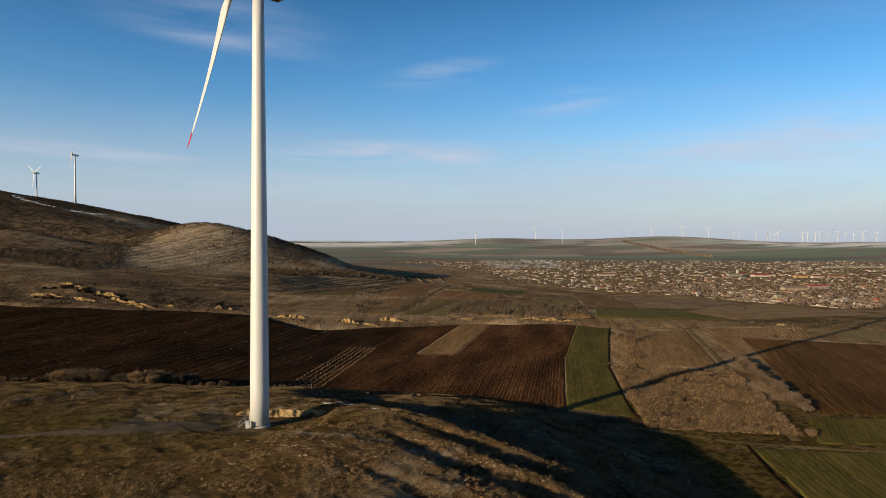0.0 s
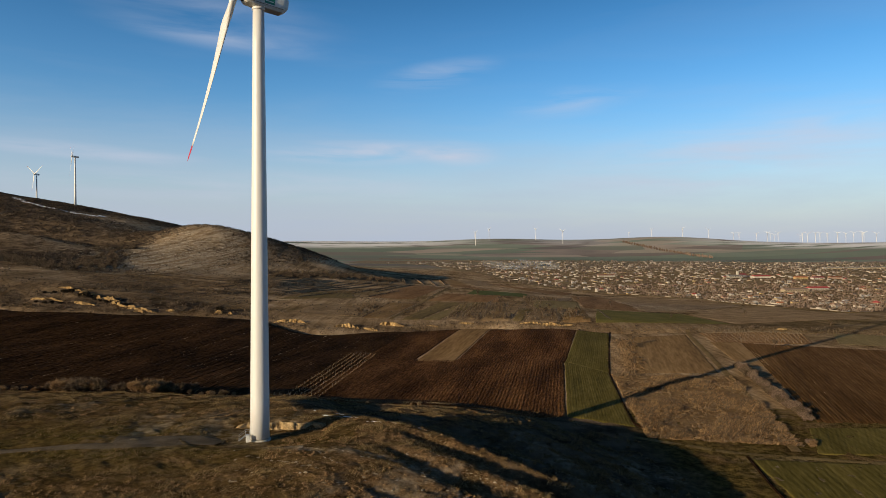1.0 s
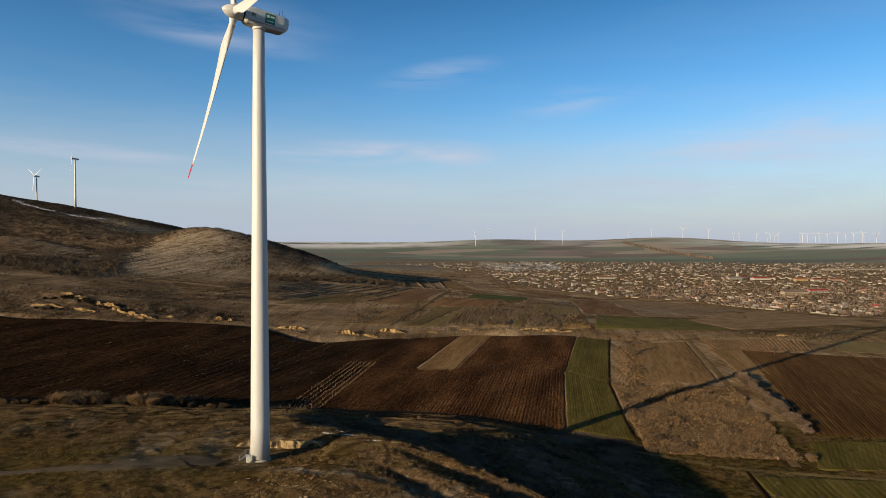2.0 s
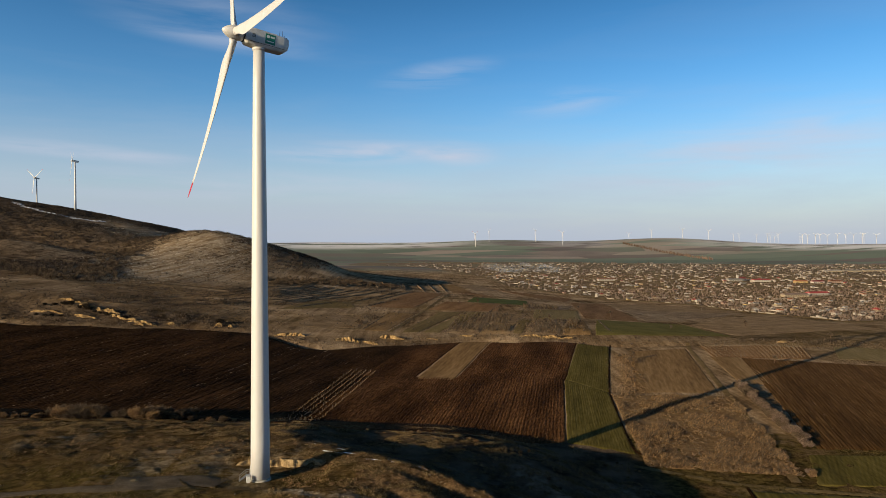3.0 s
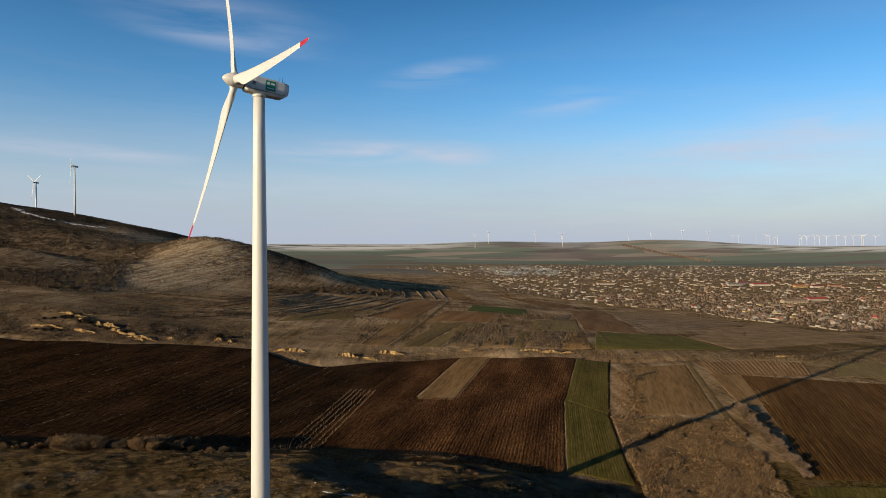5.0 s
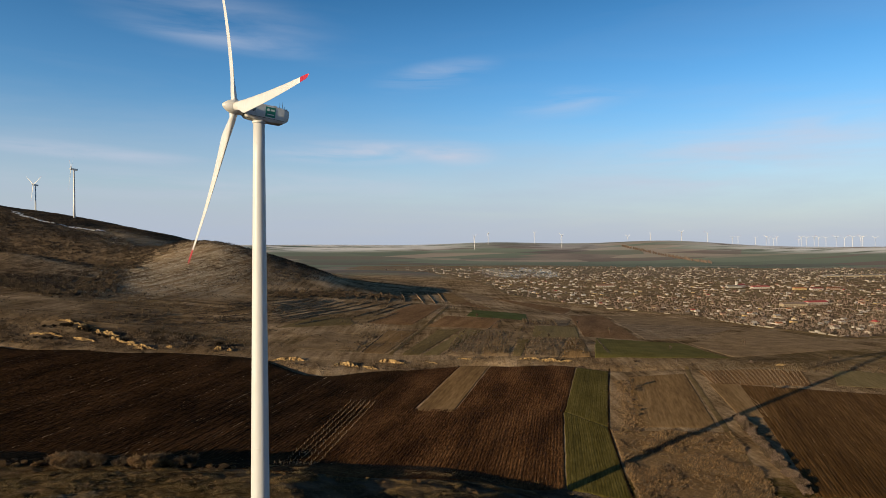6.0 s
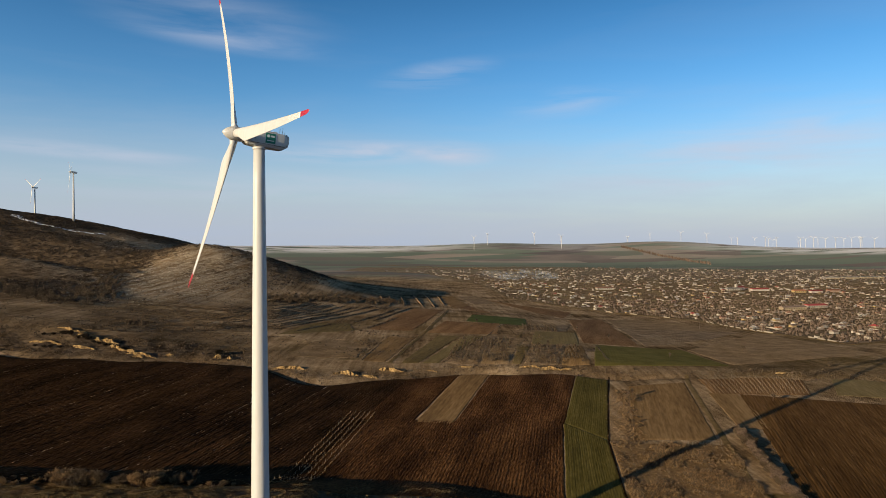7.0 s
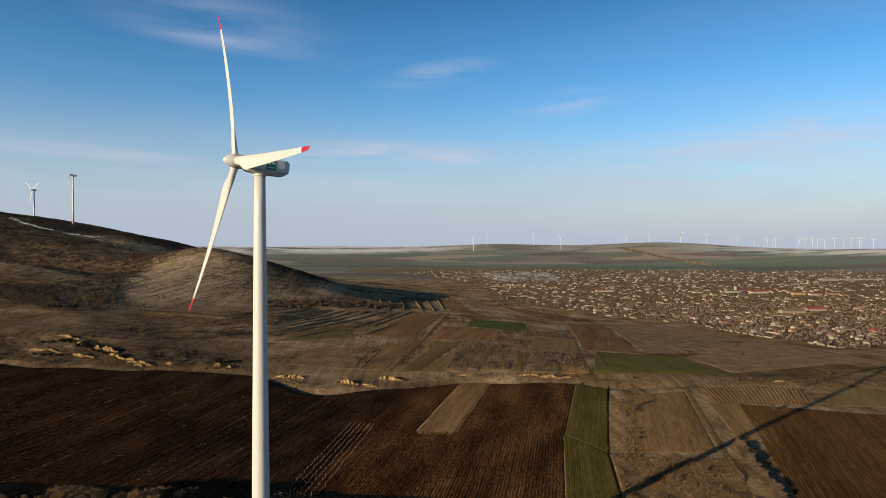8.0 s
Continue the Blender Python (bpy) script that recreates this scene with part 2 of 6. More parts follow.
def ground_material():
    m = bpy.data.materials.new("open_land")
    m.use_nodes = True
    n, l = m.node_tree.nodes, m.node_tree.links
    b = n["Principled BSDF"]
    b.inputs["Roughness"].default_value = 0.95
    b.inputs["Specular IOR Level"].default_value = 0.0
    geo = n.new("ShaderNodeNewGeometry")
    pos = geo.outputs["Position"]

    def noise_(scale, detail=5, vec=None, stretch_=None, rot=0.0, rough=0.6, dist=0.0):
        q = n.new("ShaderNodeTexNoise")
        q.inputs["Scale"].default_value, q.inputs["Detail"].default_value, q.inputs["Roughness"].default_value = scale, detail, rough
        q.inputs["Distortion"].default_value = dist
        src = pos
        if stretch_:
            mp = n.new("ShaderNodeMapping")
            mp.inputs["Scale"].default_value, mp.inputs["Rotation"].default_value = stretch_, (0, 0, rot)
            l.new(pos, mp.inputs["Vector"])
            src = mp.outputs["Vector"]
        l.new(src, q.inputs["Vector"])
        return q.outputs["Fac"]

    def ramp(val, stops):
        r = n.new("ShaderNodeValToRGB")
        e = r.color_ramp.elements
        e[0].position, e[0].color = stops[0][0], (*stops[0][1], 1)
        e[1].position, e[1].color = stops[-1][0], (*stops[-1][1], 1)
        for p, c in stops[1:-1]:
            k = e.new(p)
            k.color = (*c, 1)
        l.new(val, r.inputs["Fac"])
        return r.outputs["Color"]

    def mix(f, a, c):
        q = n.new("ShaderNodeMix")
        q.data_type = "RGBA"
        l.new(f, q.inputs["Factor"])
        l.new(a, q.inputs["A"])
        l.new(c, q.inputs["B"])
        return q.outputs["Result"]

    def times(a, c, op="MULTIPLY"):
        q = n.new("ShaderNodeMath")
        q.operation, q.use_clamp = op, True
        for i, v in enumerate((a, c)):
            if isinstance(v, float):
                q.inputs[i].default_value = v
            else:
                l.new(v, q.inputs[i])
        return q.outputs["Value"]

    def weight(name):
        a = n.new("ShaderNodeAttribute")
        a.attribute_name = name
        return a.outputs["Fac"]

    def step(val, a, c):
        q = n.new("ShaderNodeMapRange")
        q.inputs["From Min"].default_value, q.inputs["From Max"].default_value = a, c
        l.new(val, q.inputs["Value"])
        return q.outputs["Result"]

    grass = ramp(times(times(times(noise_(0.05), 0.3), times(noise_(0.28, 6, rough=0.7), 0.3), "ADD"), times(noise_(1.3, 8, rough=0.8), 0.4), "ADD"),
                 [(0.40, (0.022, 0.013, 0.006)), (0.46, (0.068, 0.041, 0.019)), (0.53, (0.145, 0.091, 0.046)), (0.60, (0.29, 0.192, 0.108))])
    pasture = ramp(times(times(times(noise_(0.02, 5), 0.4), times(noise_(0.33, 8, rough=0.85), 0.3), "ADD"), times(noise_(0.22, 5, stretch_=(1.0, 0.05, 0.2), rot=0.28, rough=0.7), 0.3), "ADD"),
                   [(0.40, (0.066, 0.042, 0.022)), (0.455, (0.195, 0.130, 0.072)), (0.515, (0.325, 0.225, 0.132)), (0.60, (0.55, 0.405, 0.26))])
    grass = mix(weight("pasture"), grass, pasture)
    green = ramp(noise_(0.5, 5), [(0.38, (0.036, 0.027, 0.009)), (0.62, (0.130, 0.093, 0.032))])
    col = mix(times(weight("green"), step(noise_(0.12, 4), 0.2, 0.55)), grass, green)
    # scrub colour; it also paints the shade on the knoll's far slope
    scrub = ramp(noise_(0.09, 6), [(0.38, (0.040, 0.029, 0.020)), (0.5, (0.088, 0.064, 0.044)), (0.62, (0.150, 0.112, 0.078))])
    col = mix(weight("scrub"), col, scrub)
    rock = ramp(noise_(0.5, 6), [(0.35, (0.22, 0.17, 0.115)), (0.5, (0.36, 0.295, 0.215)), (0.65, (0.60, 0.52, 0.41))])
    dip = n.new("ShaderNodeMapping")
    dip.vector_type = "TEXTURE"
    dip.inputs["Rotation"].default_value, dip.inputs["Scale"].default_value = (0, -0.42, 0), (70, 70, 3.4)
    l.new(pos, dip.inputs["Vector"])
    beds = n.new("ShaderNodeTexNoise")
    beds.inputs["Scale"].default_value, beds.inputs["Detail"].default_value, beds.inputs["Roughness"].default_value = 1.0, 6, 0.7
    l.new(dip.outputs["Vector"], beds.inputs["Vector"])
    strata = beds.outputs["Fac"]
    streaks = step(times(times(noise_(0.14, 8, stretch_=(0.35, 1.2, 1.6), rot=0.5, rough=0.85), 0.5), times(strata, 0.5), "ADD"), 0.47, 0.53)
    col = mix(times(weight("rock"), streaks), col, rock)
    # far farmland: broad strips of cropland, bare soil and stubble, with haze in their colours
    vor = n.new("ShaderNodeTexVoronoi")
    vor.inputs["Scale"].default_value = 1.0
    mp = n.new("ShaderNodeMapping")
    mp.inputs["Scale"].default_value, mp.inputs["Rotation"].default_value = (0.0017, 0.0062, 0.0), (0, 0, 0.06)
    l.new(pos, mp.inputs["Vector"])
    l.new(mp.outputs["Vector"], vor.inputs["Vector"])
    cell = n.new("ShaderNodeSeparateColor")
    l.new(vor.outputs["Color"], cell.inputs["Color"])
    hazy_crops = ramp(times(times(cell.outputs["Red"], 0.85), times(noise_(0.004, 4), 0.15), "ADD"),
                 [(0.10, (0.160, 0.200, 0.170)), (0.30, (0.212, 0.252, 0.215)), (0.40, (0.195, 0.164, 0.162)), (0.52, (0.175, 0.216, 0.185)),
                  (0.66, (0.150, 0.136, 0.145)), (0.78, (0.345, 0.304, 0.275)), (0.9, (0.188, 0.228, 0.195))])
    col = mix(weight("far"), col, hazy_crops)
    village = ramp(noise_(0.05, 6), [(0.38, (0.150, 0.107, 0.070)), (0.5, (0.235, 0.168, 0.108)), (0.62, (0.265, 0.208, 0.115))])
    col = mix(weight("village"), col, village)
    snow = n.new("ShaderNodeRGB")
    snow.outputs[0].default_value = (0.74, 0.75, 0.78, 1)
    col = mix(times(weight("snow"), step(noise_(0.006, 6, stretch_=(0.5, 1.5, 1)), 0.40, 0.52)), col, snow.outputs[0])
    l.new(col, b.inputs["Base Color"])
    bp = n.new("ShaderNodeBump")
    bp.inputs["Strength"].default_value, bp.inputs["Distance"].default_value = 0.9, 0.8
    l.new(noise_(0.7, 7, rough=0.7), bp.inputs["Height"])
    l.new(bp.outputs["Normal"], b.inputs["Normal"])
    return m


OPEN_LAND = ground_material()


# ---- the land ----
def ss(a, b, v):
    """Smooth step of v from a to b."""
    t = np.clip((np.asarray(v, float) - a) / (b - a), 0, 1)
    return t * t * (3 - 2 * t)


def bell(x, y, cx, cy, sx, sy):
    return np.exp(-((x - cx) / sx) ** 2 - ((y - cy) / sy) ** 2)


def wobble(x, y, size, seed=0.0):
    """Cheap rolling unevenness between about -1 and 1."""
    u, v = np.asarray(x, float) / size + seed, np.asarray(y, float) / size - 1.7 * seed
    return (np.sin(1.9 * u + 1.3 * np.sin(1.1 * v + seed)) + np.sin(2.3 * v + 1.1 * np.sin(1.7 * u))
            + 0.6 * np.sin(3.1 * u - 2.7 * v + 2 * np.sin(0.9 * u + 1.3 * v)) + 0.4 * np.sin(5.3 * u + 4.1 * v + np.sin(3.3 * v))) / 3


def gully_y(x):
    """How far ahead the eroded gully runs behind the ploughed land."""
    x = np.asarray(x, float)
    return 446 - 34 * np.exp(-((x + 85) / 50) ** 2) + 5 * np.sin(x / 31) + 3 * np.sin(x / 11)


def height(x, y):
    """Height of the land: turbine knoll, field basin, gully, hills, village plain and far ridges."""
    x, y = np.asarray(x, float), np.asarray(y, float)
    left = np.hypot(np.maximum(0, -x), 30) - 30
    left = 620 * (1 - np.exp(-left / 620))
    rise = 62 * (1 - np.exp(-(np.maximum(0, -x) / 460) ** 2))
    # ploughed basin
    basin = -18.5 - 3 * ss(140, 380, x) + 0.045 * left + 0.15 * wobble(x, y, 90)
    basin = basin + 1.8 * (1 - ss(60, 130, x)) * ss(330, 430, y) + 3.6 * ss(60, 160, -x) * ss(250, 420, y)
    # pasture behind the gully, sinking to the village plain
    past = -13.5 + rise - 5 * ss(60, 260, x) - 6 * ss(800, 1100, y) + 0.8 * wobble(x, y, 70, 2.0)
    u = y + 0.3 * x
    side = x + 0.12 * (y - 900)
    plain = -46 + 3 * wobble(x, y, 600, 1.0)
    past = past + (plain - past) * ss(450, 1250, u) * (0.5 * ss(-170, 310, side) + 0.5 * np.clip((side + 170) / 480, 0, 1))
    past = past + (plain - past) * ss(1350, 2000, y)
    g = y - gully_y(x)
    z = basin + (past - basin) * ss(-6, 42 + 30 * ss(120, 320, -x), g)
    z = z + 0.9 * wobble(x, y, 8, 3.0) * ss(100, 200, -x) * ss(4, 14, g) * (1 - ss(40, 60, g))
    z = z - 2.6 * np.exp(-((g + 3) / 6) ** 2) * (0.6 + 0.4 * np.sin(x / 17))
    # main ridge, round knob, low mound
    ridge = 103 * ss(190, 950, -x) * ss(690, 1230, y) * (1 - ss(1280, 2100, y))
    ridge = ridge + 42 * ss(800, 1500, -x) * ss(850, 1200, y) * (1 - ss(1280, 2100, y))
    z = z + ridge * (1 + 0.03 * wobble(x, y, 120, 4.0)) + 50 * bell(x, y, -362, 1010, 160, 135) + 12 * bell(x, y, -215, 1040, 90, 100)
    z = z + 15 * bell(x, y, -552, 815, 85, 50) - 25 * bell(x, y, -585, 935, 170, 62) - 14 * bell(x, y, -500, 1010, 60, 150)
    z = z - 8 * bell(x, y, -745, 1260, 120, 160) + (0.8 * wobble(x, y, 13, 2.5) + 0.5 * wobble(x, y, 6, 1.1)) * ss(18, 40, z) * (y < 2000)
    # far ridges under the sky line
    far = ss(3300, 4600, np.hypot(x, y)) * (90 + 9 * wobble(x, y, 800, 3.0)) + 30 * bell(x, y, 1560, 4550, 420, 900)
    far = far + 22 * bell(x, y, 420, 4300, 500, 420) - ss(4650, 4950, np.hypot(x, y)) * 60
    z = z + far
    # knoll under the turbine
    k = np.minimum(1, np.hypot(np.maximum(0, x + 14) / 72, np.maximum(0, y - 140) / 108))
    top = 0.9 * wobble(x, y, 34, 1.5) * ss(12, 30, np.hypot(x + 41, y - 143)) + 2.2 * bell(x, y, -22, 124, 18, 14) + 0.3 * wobble(x, y, 9, 0.4)
    top = top + ((0.75 + 0.75 * ss(6, 26, x)) * np.sin((0.55 * x + 0.85 * y) / 2.1 + 1.4 * wobble(x, y, 16)) + 0.35 * np.sin((0.5 * x + 0.85 * y) / 0.9 + 1.2 * wobble(x, y, 9, 2.0))) * ss(-25, 10, x) * (1 - ss(40, 75, x)) * (1 - ss(165, 190, y))
    top = top - 1.6 * ss(-64, -48, x) * (1 - ss(-29, -26.5, x)) * ss(132, 143, y) * (1 - ss(156.6, 157.4, y)) + 1.7 * bell(x, y, -14, 146, 13, 8) 
    over = 0.6 * (x + 28) + 0.8 * (y - 161)
    top = top - 5.5 * ss(0, 23, over) * ss(-52, -26, x) * (1 - 0.4 * ss(10, 28, x)) * (0.9 + 0.12 * wobble(x, y, 12, 1.0)) - 12 * ss(160, 420, -x)
    w = 0.25 * ss(0, 1, k) + 0.75 * k ** 2.4
    return np.where(y < 700, top * (1 - w) + z * w, z)


def mesh_of(name, verts, faces, material, smooth=False):
    me = bpy.data.meshes.new(name)
    me.from_pydata(np.asarray(verts, float).tolist(), [], faces if isinstance(faces, list) else np.asarray(faces, int).tolist())
    for q in material if isinstance(material, (list, tuple)) else [material]:
        me.materials.append(q)
    if smooth:
        me.polygons.foreach_set("use_smooth", [True] * len(me.polygons))
    me.update()
    return me


def grid_faces(nu, nv):
    i = np.arange((nu - 1) * nv).reshape(nu - 1, nv)[:, :-1].ravel()
    return np.stack([i, i + 1, i + nv + 1, i + nv], 1)


def part(name, me, parent, label=""):
    """Links a mesh as one part under its thing."""
    ob = new(name, me)
    ob.parent = parent
    return tagged(ob, label)


def from_bm(name, bm, material, smooth=False):
    me = bpy.data.meshes.new(name)
    bm.to_mesh(me)
    bm.free()
    me.materials.append(material)
    if smooth:
        me.polygons.foreach_set("use_smooth", [True] * len(me.polygons))
    return me


def box_bm(sx, sy, sz, at=(0, 0, 0), bevel=0.0):
    bm = bmesh.new()
    bmesh.ops.create_cube(bm, size=1, matrix=Matrix.Translation(at) @ Matrix.Diagonal((sx, sy, sz, 1)))
    if bevel:
        bmesh.ops.bevel(bm, geom=bm.edges[:], offset=bevel, segments=2, affect="EDGES")
    return bm


def build_ground():
    fore = np.linspace(-46, 46, 430)
    rest = np.linspace(46, 314, 90)[1:-1]
    ang = np.radians(np.concatenate([fore, rest]))
    rad = np.concatenate([[6, 12, 20, 30, 42, 55, 66, 76, 84], np.geomspace(90, 4960, 470)])
    A, R = np.meshgrid(ang, rad)
    X, Y = R * np.sin(A), R * np.cos(A)
    Z = height(X, Y)
    rough = 0.27 * wobble(X, Y, 3.1, 0.7) + 0.20 * wobble(X, Y, 1.7, 1.9)
    Z = Z + rough * ss(60, 90, R) * (1 - ss(200, 260, Y)) * ss(9, 14, np.hypot(X + 43, Y - 146)) * ss(3, 7, np.abs(Y - 134.5 - 1.5 * np.sin(X / 30)) + 20 * (X > -45))
    n = len(ang)
    F = grid_faces(len(rad), n)
    k = np.arange(len(rad) - 1) * n
    seam = np.stack([k + n - 1, k, k + n, k + 2 * n - 1], 1)
    verts = np.stack([X.ravel(), Y.ravel(), Z.ravel()], 1)
    verts = np.vstack([verts, [[0, 0, float(Z[0].mean())]]])
    faces = np.vstack([F, seam])[:, ::-1].tolist() + [[len(verts) - 1, (i + 1) % n, i] for i in range(n)]
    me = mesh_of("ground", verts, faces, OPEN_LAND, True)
    x, y = verts[:, 0], verts[:, 1]
    r = np.hypot(x, y)
    z = verts[:, 2]
    jig = 60 * wobble(x, y, 110, 5.0)
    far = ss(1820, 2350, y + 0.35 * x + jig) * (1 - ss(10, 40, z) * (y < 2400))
    vil = in_village(x, y).astype(float)
    hill = ss(12, 30, z + 5 * wobble(x, y, 60, 3.0)) * (y > 600) * (y < 2600)
    knob = np.clip(bell(x, y, -358, 850, 95, 160) * 1.7 + 0.4 * bell(x, y, -520, 815, 60, 35), 0, 1)
    # painted shade: mask of the knoll slope that falls away from the sun
    slope_shade = ss(0, 14, 0.6 * (x + 28) + 0.8 * (y - 161)) * (x > -75) * (1 - ss(214, 232, y)) * (1 - ss(58, 72, x))
    mound = bell(x, y, -535, 790, 95, 60)
    low = ss(-5, 35, x) * (1 - ss(45, 62, x)) * ss(100, 120, y) * (y < 240)
    weights = {
        "pasture": ss(208, 245, y),
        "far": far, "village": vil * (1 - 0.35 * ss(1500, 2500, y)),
        # scrub cover, plus dark weights that paint shade on the knoll slope
        "scrub": np.clip(hill * (1 - 0.5 * knob) * 0.95 * (1 - 0.8 * bell(x, y, -560, 1150, 120, 90)) + 0.25 * (y > 470) * (y < 900) * ss(-0.2, 0.5, wobble(x, y, 55, 6.0)) + 0.45 * ss(120, 220, -x) * (1 - ss(60, 200, y - gully_y(x))) * (y > gully_y(x)) + (0.6 + 0.35 * ss(60, 160, -x)) * np.exp(-((y - gully_y(x) - 18) / 28) ** 2) * (0.6 + 0.4 * wobble(x, y, 17, 3.0)) + 0.45 * low + 0.9 * slope_shade + 0.55 * mound, 0, 1),
        "rock": np.clip(knob * 0.8 + 0.9 * bell(x, y, -520, 1130, 140, 90) + 0.3 * (r < 210) * ss(-0.1, 0.5, wobble(x, y, 26, 3.3)) + 1.1 * np.exp(-((0.91 * (x + 29) - 0.41 * (y - 131)) / 9) ** 2 - ((0.41 * (x + 29) + 0.91 * (y - 131)) / 2.2) ** 2) + 1.0 * np.exp(-((0.9 * (x + 13) - 0.44 * (y - 126)) / 7) ** 2 - ((0.44 * (x + 13) + 0.9 * (y - 126)) / 0.9) ** 2), 0, 1),
        "green": np.clip((y < 200) * (x < -20) * (0.9 * bell(x, y, -75, 138, 45, 15) + 0.35) + 1.0 * ss(46, 58, x) * (y < 235) * (y > 90) + 0.8 * bell(x, y, 330, 500, 120, 70) + 0.9 * bell(x, y, -200, 492, 36, 18) + 0.5 * (y > 470) * (y < 800) * ss(0, 0.6, wobble(x, y, 75, 8.0)), 0, 1),
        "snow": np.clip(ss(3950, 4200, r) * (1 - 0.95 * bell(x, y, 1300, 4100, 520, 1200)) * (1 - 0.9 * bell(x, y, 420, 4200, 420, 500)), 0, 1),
    }
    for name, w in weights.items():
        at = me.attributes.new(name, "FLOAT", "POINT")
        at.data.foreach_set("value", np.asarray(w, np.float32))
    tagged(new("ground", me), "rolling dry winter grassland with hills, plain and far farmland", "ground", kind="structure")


VILLAGE = [(-420, 2620), (-60, 2350), (110, 1760), (140, 1300), (218, 1200), (285, 1080), (338, 1020), (390, 940), (392, 840), (400, 765), (418, 706), (424, 640), (484, 680), (620, 800), (900, 940), (2250, 2500), (1950, 2650), (1067, 2820), (600, 2980), (-380, 2950)]


def in_village(x, y):
    """True inside the village's outline."""
    x, y = np.asarray(x, float), np.asarray(y, float)
    inside = np.zeros(x.shape, bool)
    for (ax, ay), (bx, by) in zip(VILLAGE, VILLAGE[1:] + VILLAGE[:1]):
        inside ^= ((ay > y) != (by > y)) & (x < (bx - ax) * (y - ay) / (by - ay + 1e-9) + ax)
    return inside


build_ground()


def field(name, quad, material, label, gap=1.6, deep=0.16, along=70, lift=0.2, category="field", ragged=1.0, rows=None):
    """A cultivated strip laid over the land: corners near-left, near-right, far-right, far-left; furrows run from near to far."""
    a, b, c, d = [np.array(p, float) for p in quad]
    width = max(np.linalg.norm(b - a), np.linalg.norm(c - d))
    nv = int(min(900, max(12, width / gap * 5)))
    nu = along
    lift = max(lift, 0.22) if a[1] > 450 else lift
    U, V = np.meshgrid(np.linspace(0, 1, nu), np.linspace(0, 1, nv), indexing="ij")
    P = ((1 - U) * (1 - V))[..., None] * a + ((1 - U) * V)[..., None] * b + (U * V)[..., None] * c + (U * (1 - V))[..., None] * d
    X, Y = P[..., 0], P[..., 1]
    edge = np.minimum(np.minimum(U, 1 - U) * np.linalg.norm(d - a), np.minimum(V, 1 - V) * width)
    shift = ragged * (0.3 if a[1] < 400 else 1.0) * wobble(X, Y, 9, 2.2) * (1 - ss(0, 8, edge))
    X, Y = X + shift, Y + shift
    if a[1] < 400:
        Y = np.minimum(Y, gully_y(X) - 8 + 1.2 * wobble(X, Y, 6, 0.5))
    phase = V * width / gap * 2 * np.pi + 0.8 * wobble(X, Y, 30, 1.0) + 0.35 * wobble(X, Y, 5, 0.2)
    clods = np.random.default_rng(int(width)).normal(0, 1, X.shape)
    relief = deep * (0.6 * np.sin(phase) * (0.75 + 0.35 * np.sin(0.61 * phase + 0.4)) + 0.3 * np.sin(0.37 * phase + 1) + 0.35 * np.sin(0.083 * phase)) * (0.8 + 0.3 * wobble(X, Y, 6, 3.0)) + deep * 0.28 * clods
    Z = height(X, Y) + lift * ss(-0.6, 1.2, edge) - (0.3 if lift > 0.1 else 0.12) * (edge < 0.3) + relief * ss(0, 1.5, edge)
    me = mesh_of(name, np.stack([X.ravel(), Y.ravel(), Z.ravel()], 1), grid_faces(nu, nv)[:, ::-1], material, True)
    return tagged(new(name, me), label, category, kind="structure")


# the darker soil here stands for shade on the sloping left field
field("ploughed_field", [(-420, 205), (-62, 222), (-18, 424), (-345, 446)], SOIL_SHADED, "dark brown freshly ploughed field with long furrows", 2.0, 0.22, 170)
field("ploughed_field", [(-66, 215), (44.5, 224), (64.5, 329), (-40, 335)], SOIL, "brown ploughed field below a dark slope", 1.5, 0.14, 130)
field("ploughed_field", [(-44, 331), (-15.5, 331), (15, 448), (-22, 428)], SOIL, "narrow brown ploughed field beside a fallow strip", 1.5, 0.14, 110)
field("fallow_strip", [(-15.2, 328), (5.2, 325), (36.2, 448), (15, 448)], FALLOW, "narrow pale fallow strip between ploughed fields", 2.5, 0.08)
field("ploughed_field", [(5.3, 326), (64.3, 325), (96.5, 446), (36.3, 447)], SOIL, "reddish-brown ploughed field with straight furrows", 1.5, 0.14, 120)
field("wheat_strip", [(44.8, 224), (66, 211), (80, 300), (64.6, 329)], WHEAT, "green winter wheat strip with drill rows", 1.6, 0.07)
field("wheat_strip", [(64.5, 327), (80, 298), (118, 441), (97, 446)], WHEAT, "green winter wheat strip running to the gully", 1.6, 0.07)
field("fallow_field", [(93, 299), (133, 298), (166, 424), (124, 412)], FALLOW, "smooth brown fallow field with faint rows", 2.2, 0.06)
field("weed_field", [(66, 200), (112, 192), (136, 292), (80, 296)], PALE, "abandoned field of dry brown weeds", 2.4, 0.08)
field("harrowed_field", [(131, 216), (240, 213), (345, 350), (188, 392)], SOIL3, "warm brown harrowed field beside a hedge", 2.0, 0.16, 80)
field("fallow_strip", [(152, 316), (172, 317), (187, 392), (169, 394)], FALLOW, "brown fallow strip beside a dirt track", 2.0, 0.06)
field("wheat_field", [(112, 185), (190, 180), (215, 208), (125, 212)], WHEAT, "green winter wheat field by the hedge end", 1.6, 0.08)
field("wheat_field", [(84, 130), (150, 118), (170, 172), (90, 181)], WHEAT, "green winter wheat field below the knoll", 2.0, 0.09)
field("vineyard_ground", [(171, 390), (234, 390), (262, 455), (182, 450)], SOIL2, "bare soil of a small staked vineyard", 2.4, 0.1)
field("meadow", [(250, 392), (420, 352), (470, 462), (283, 452)], DRYMEADOW, "thin green field beside the vineyard", 3, 0.05)
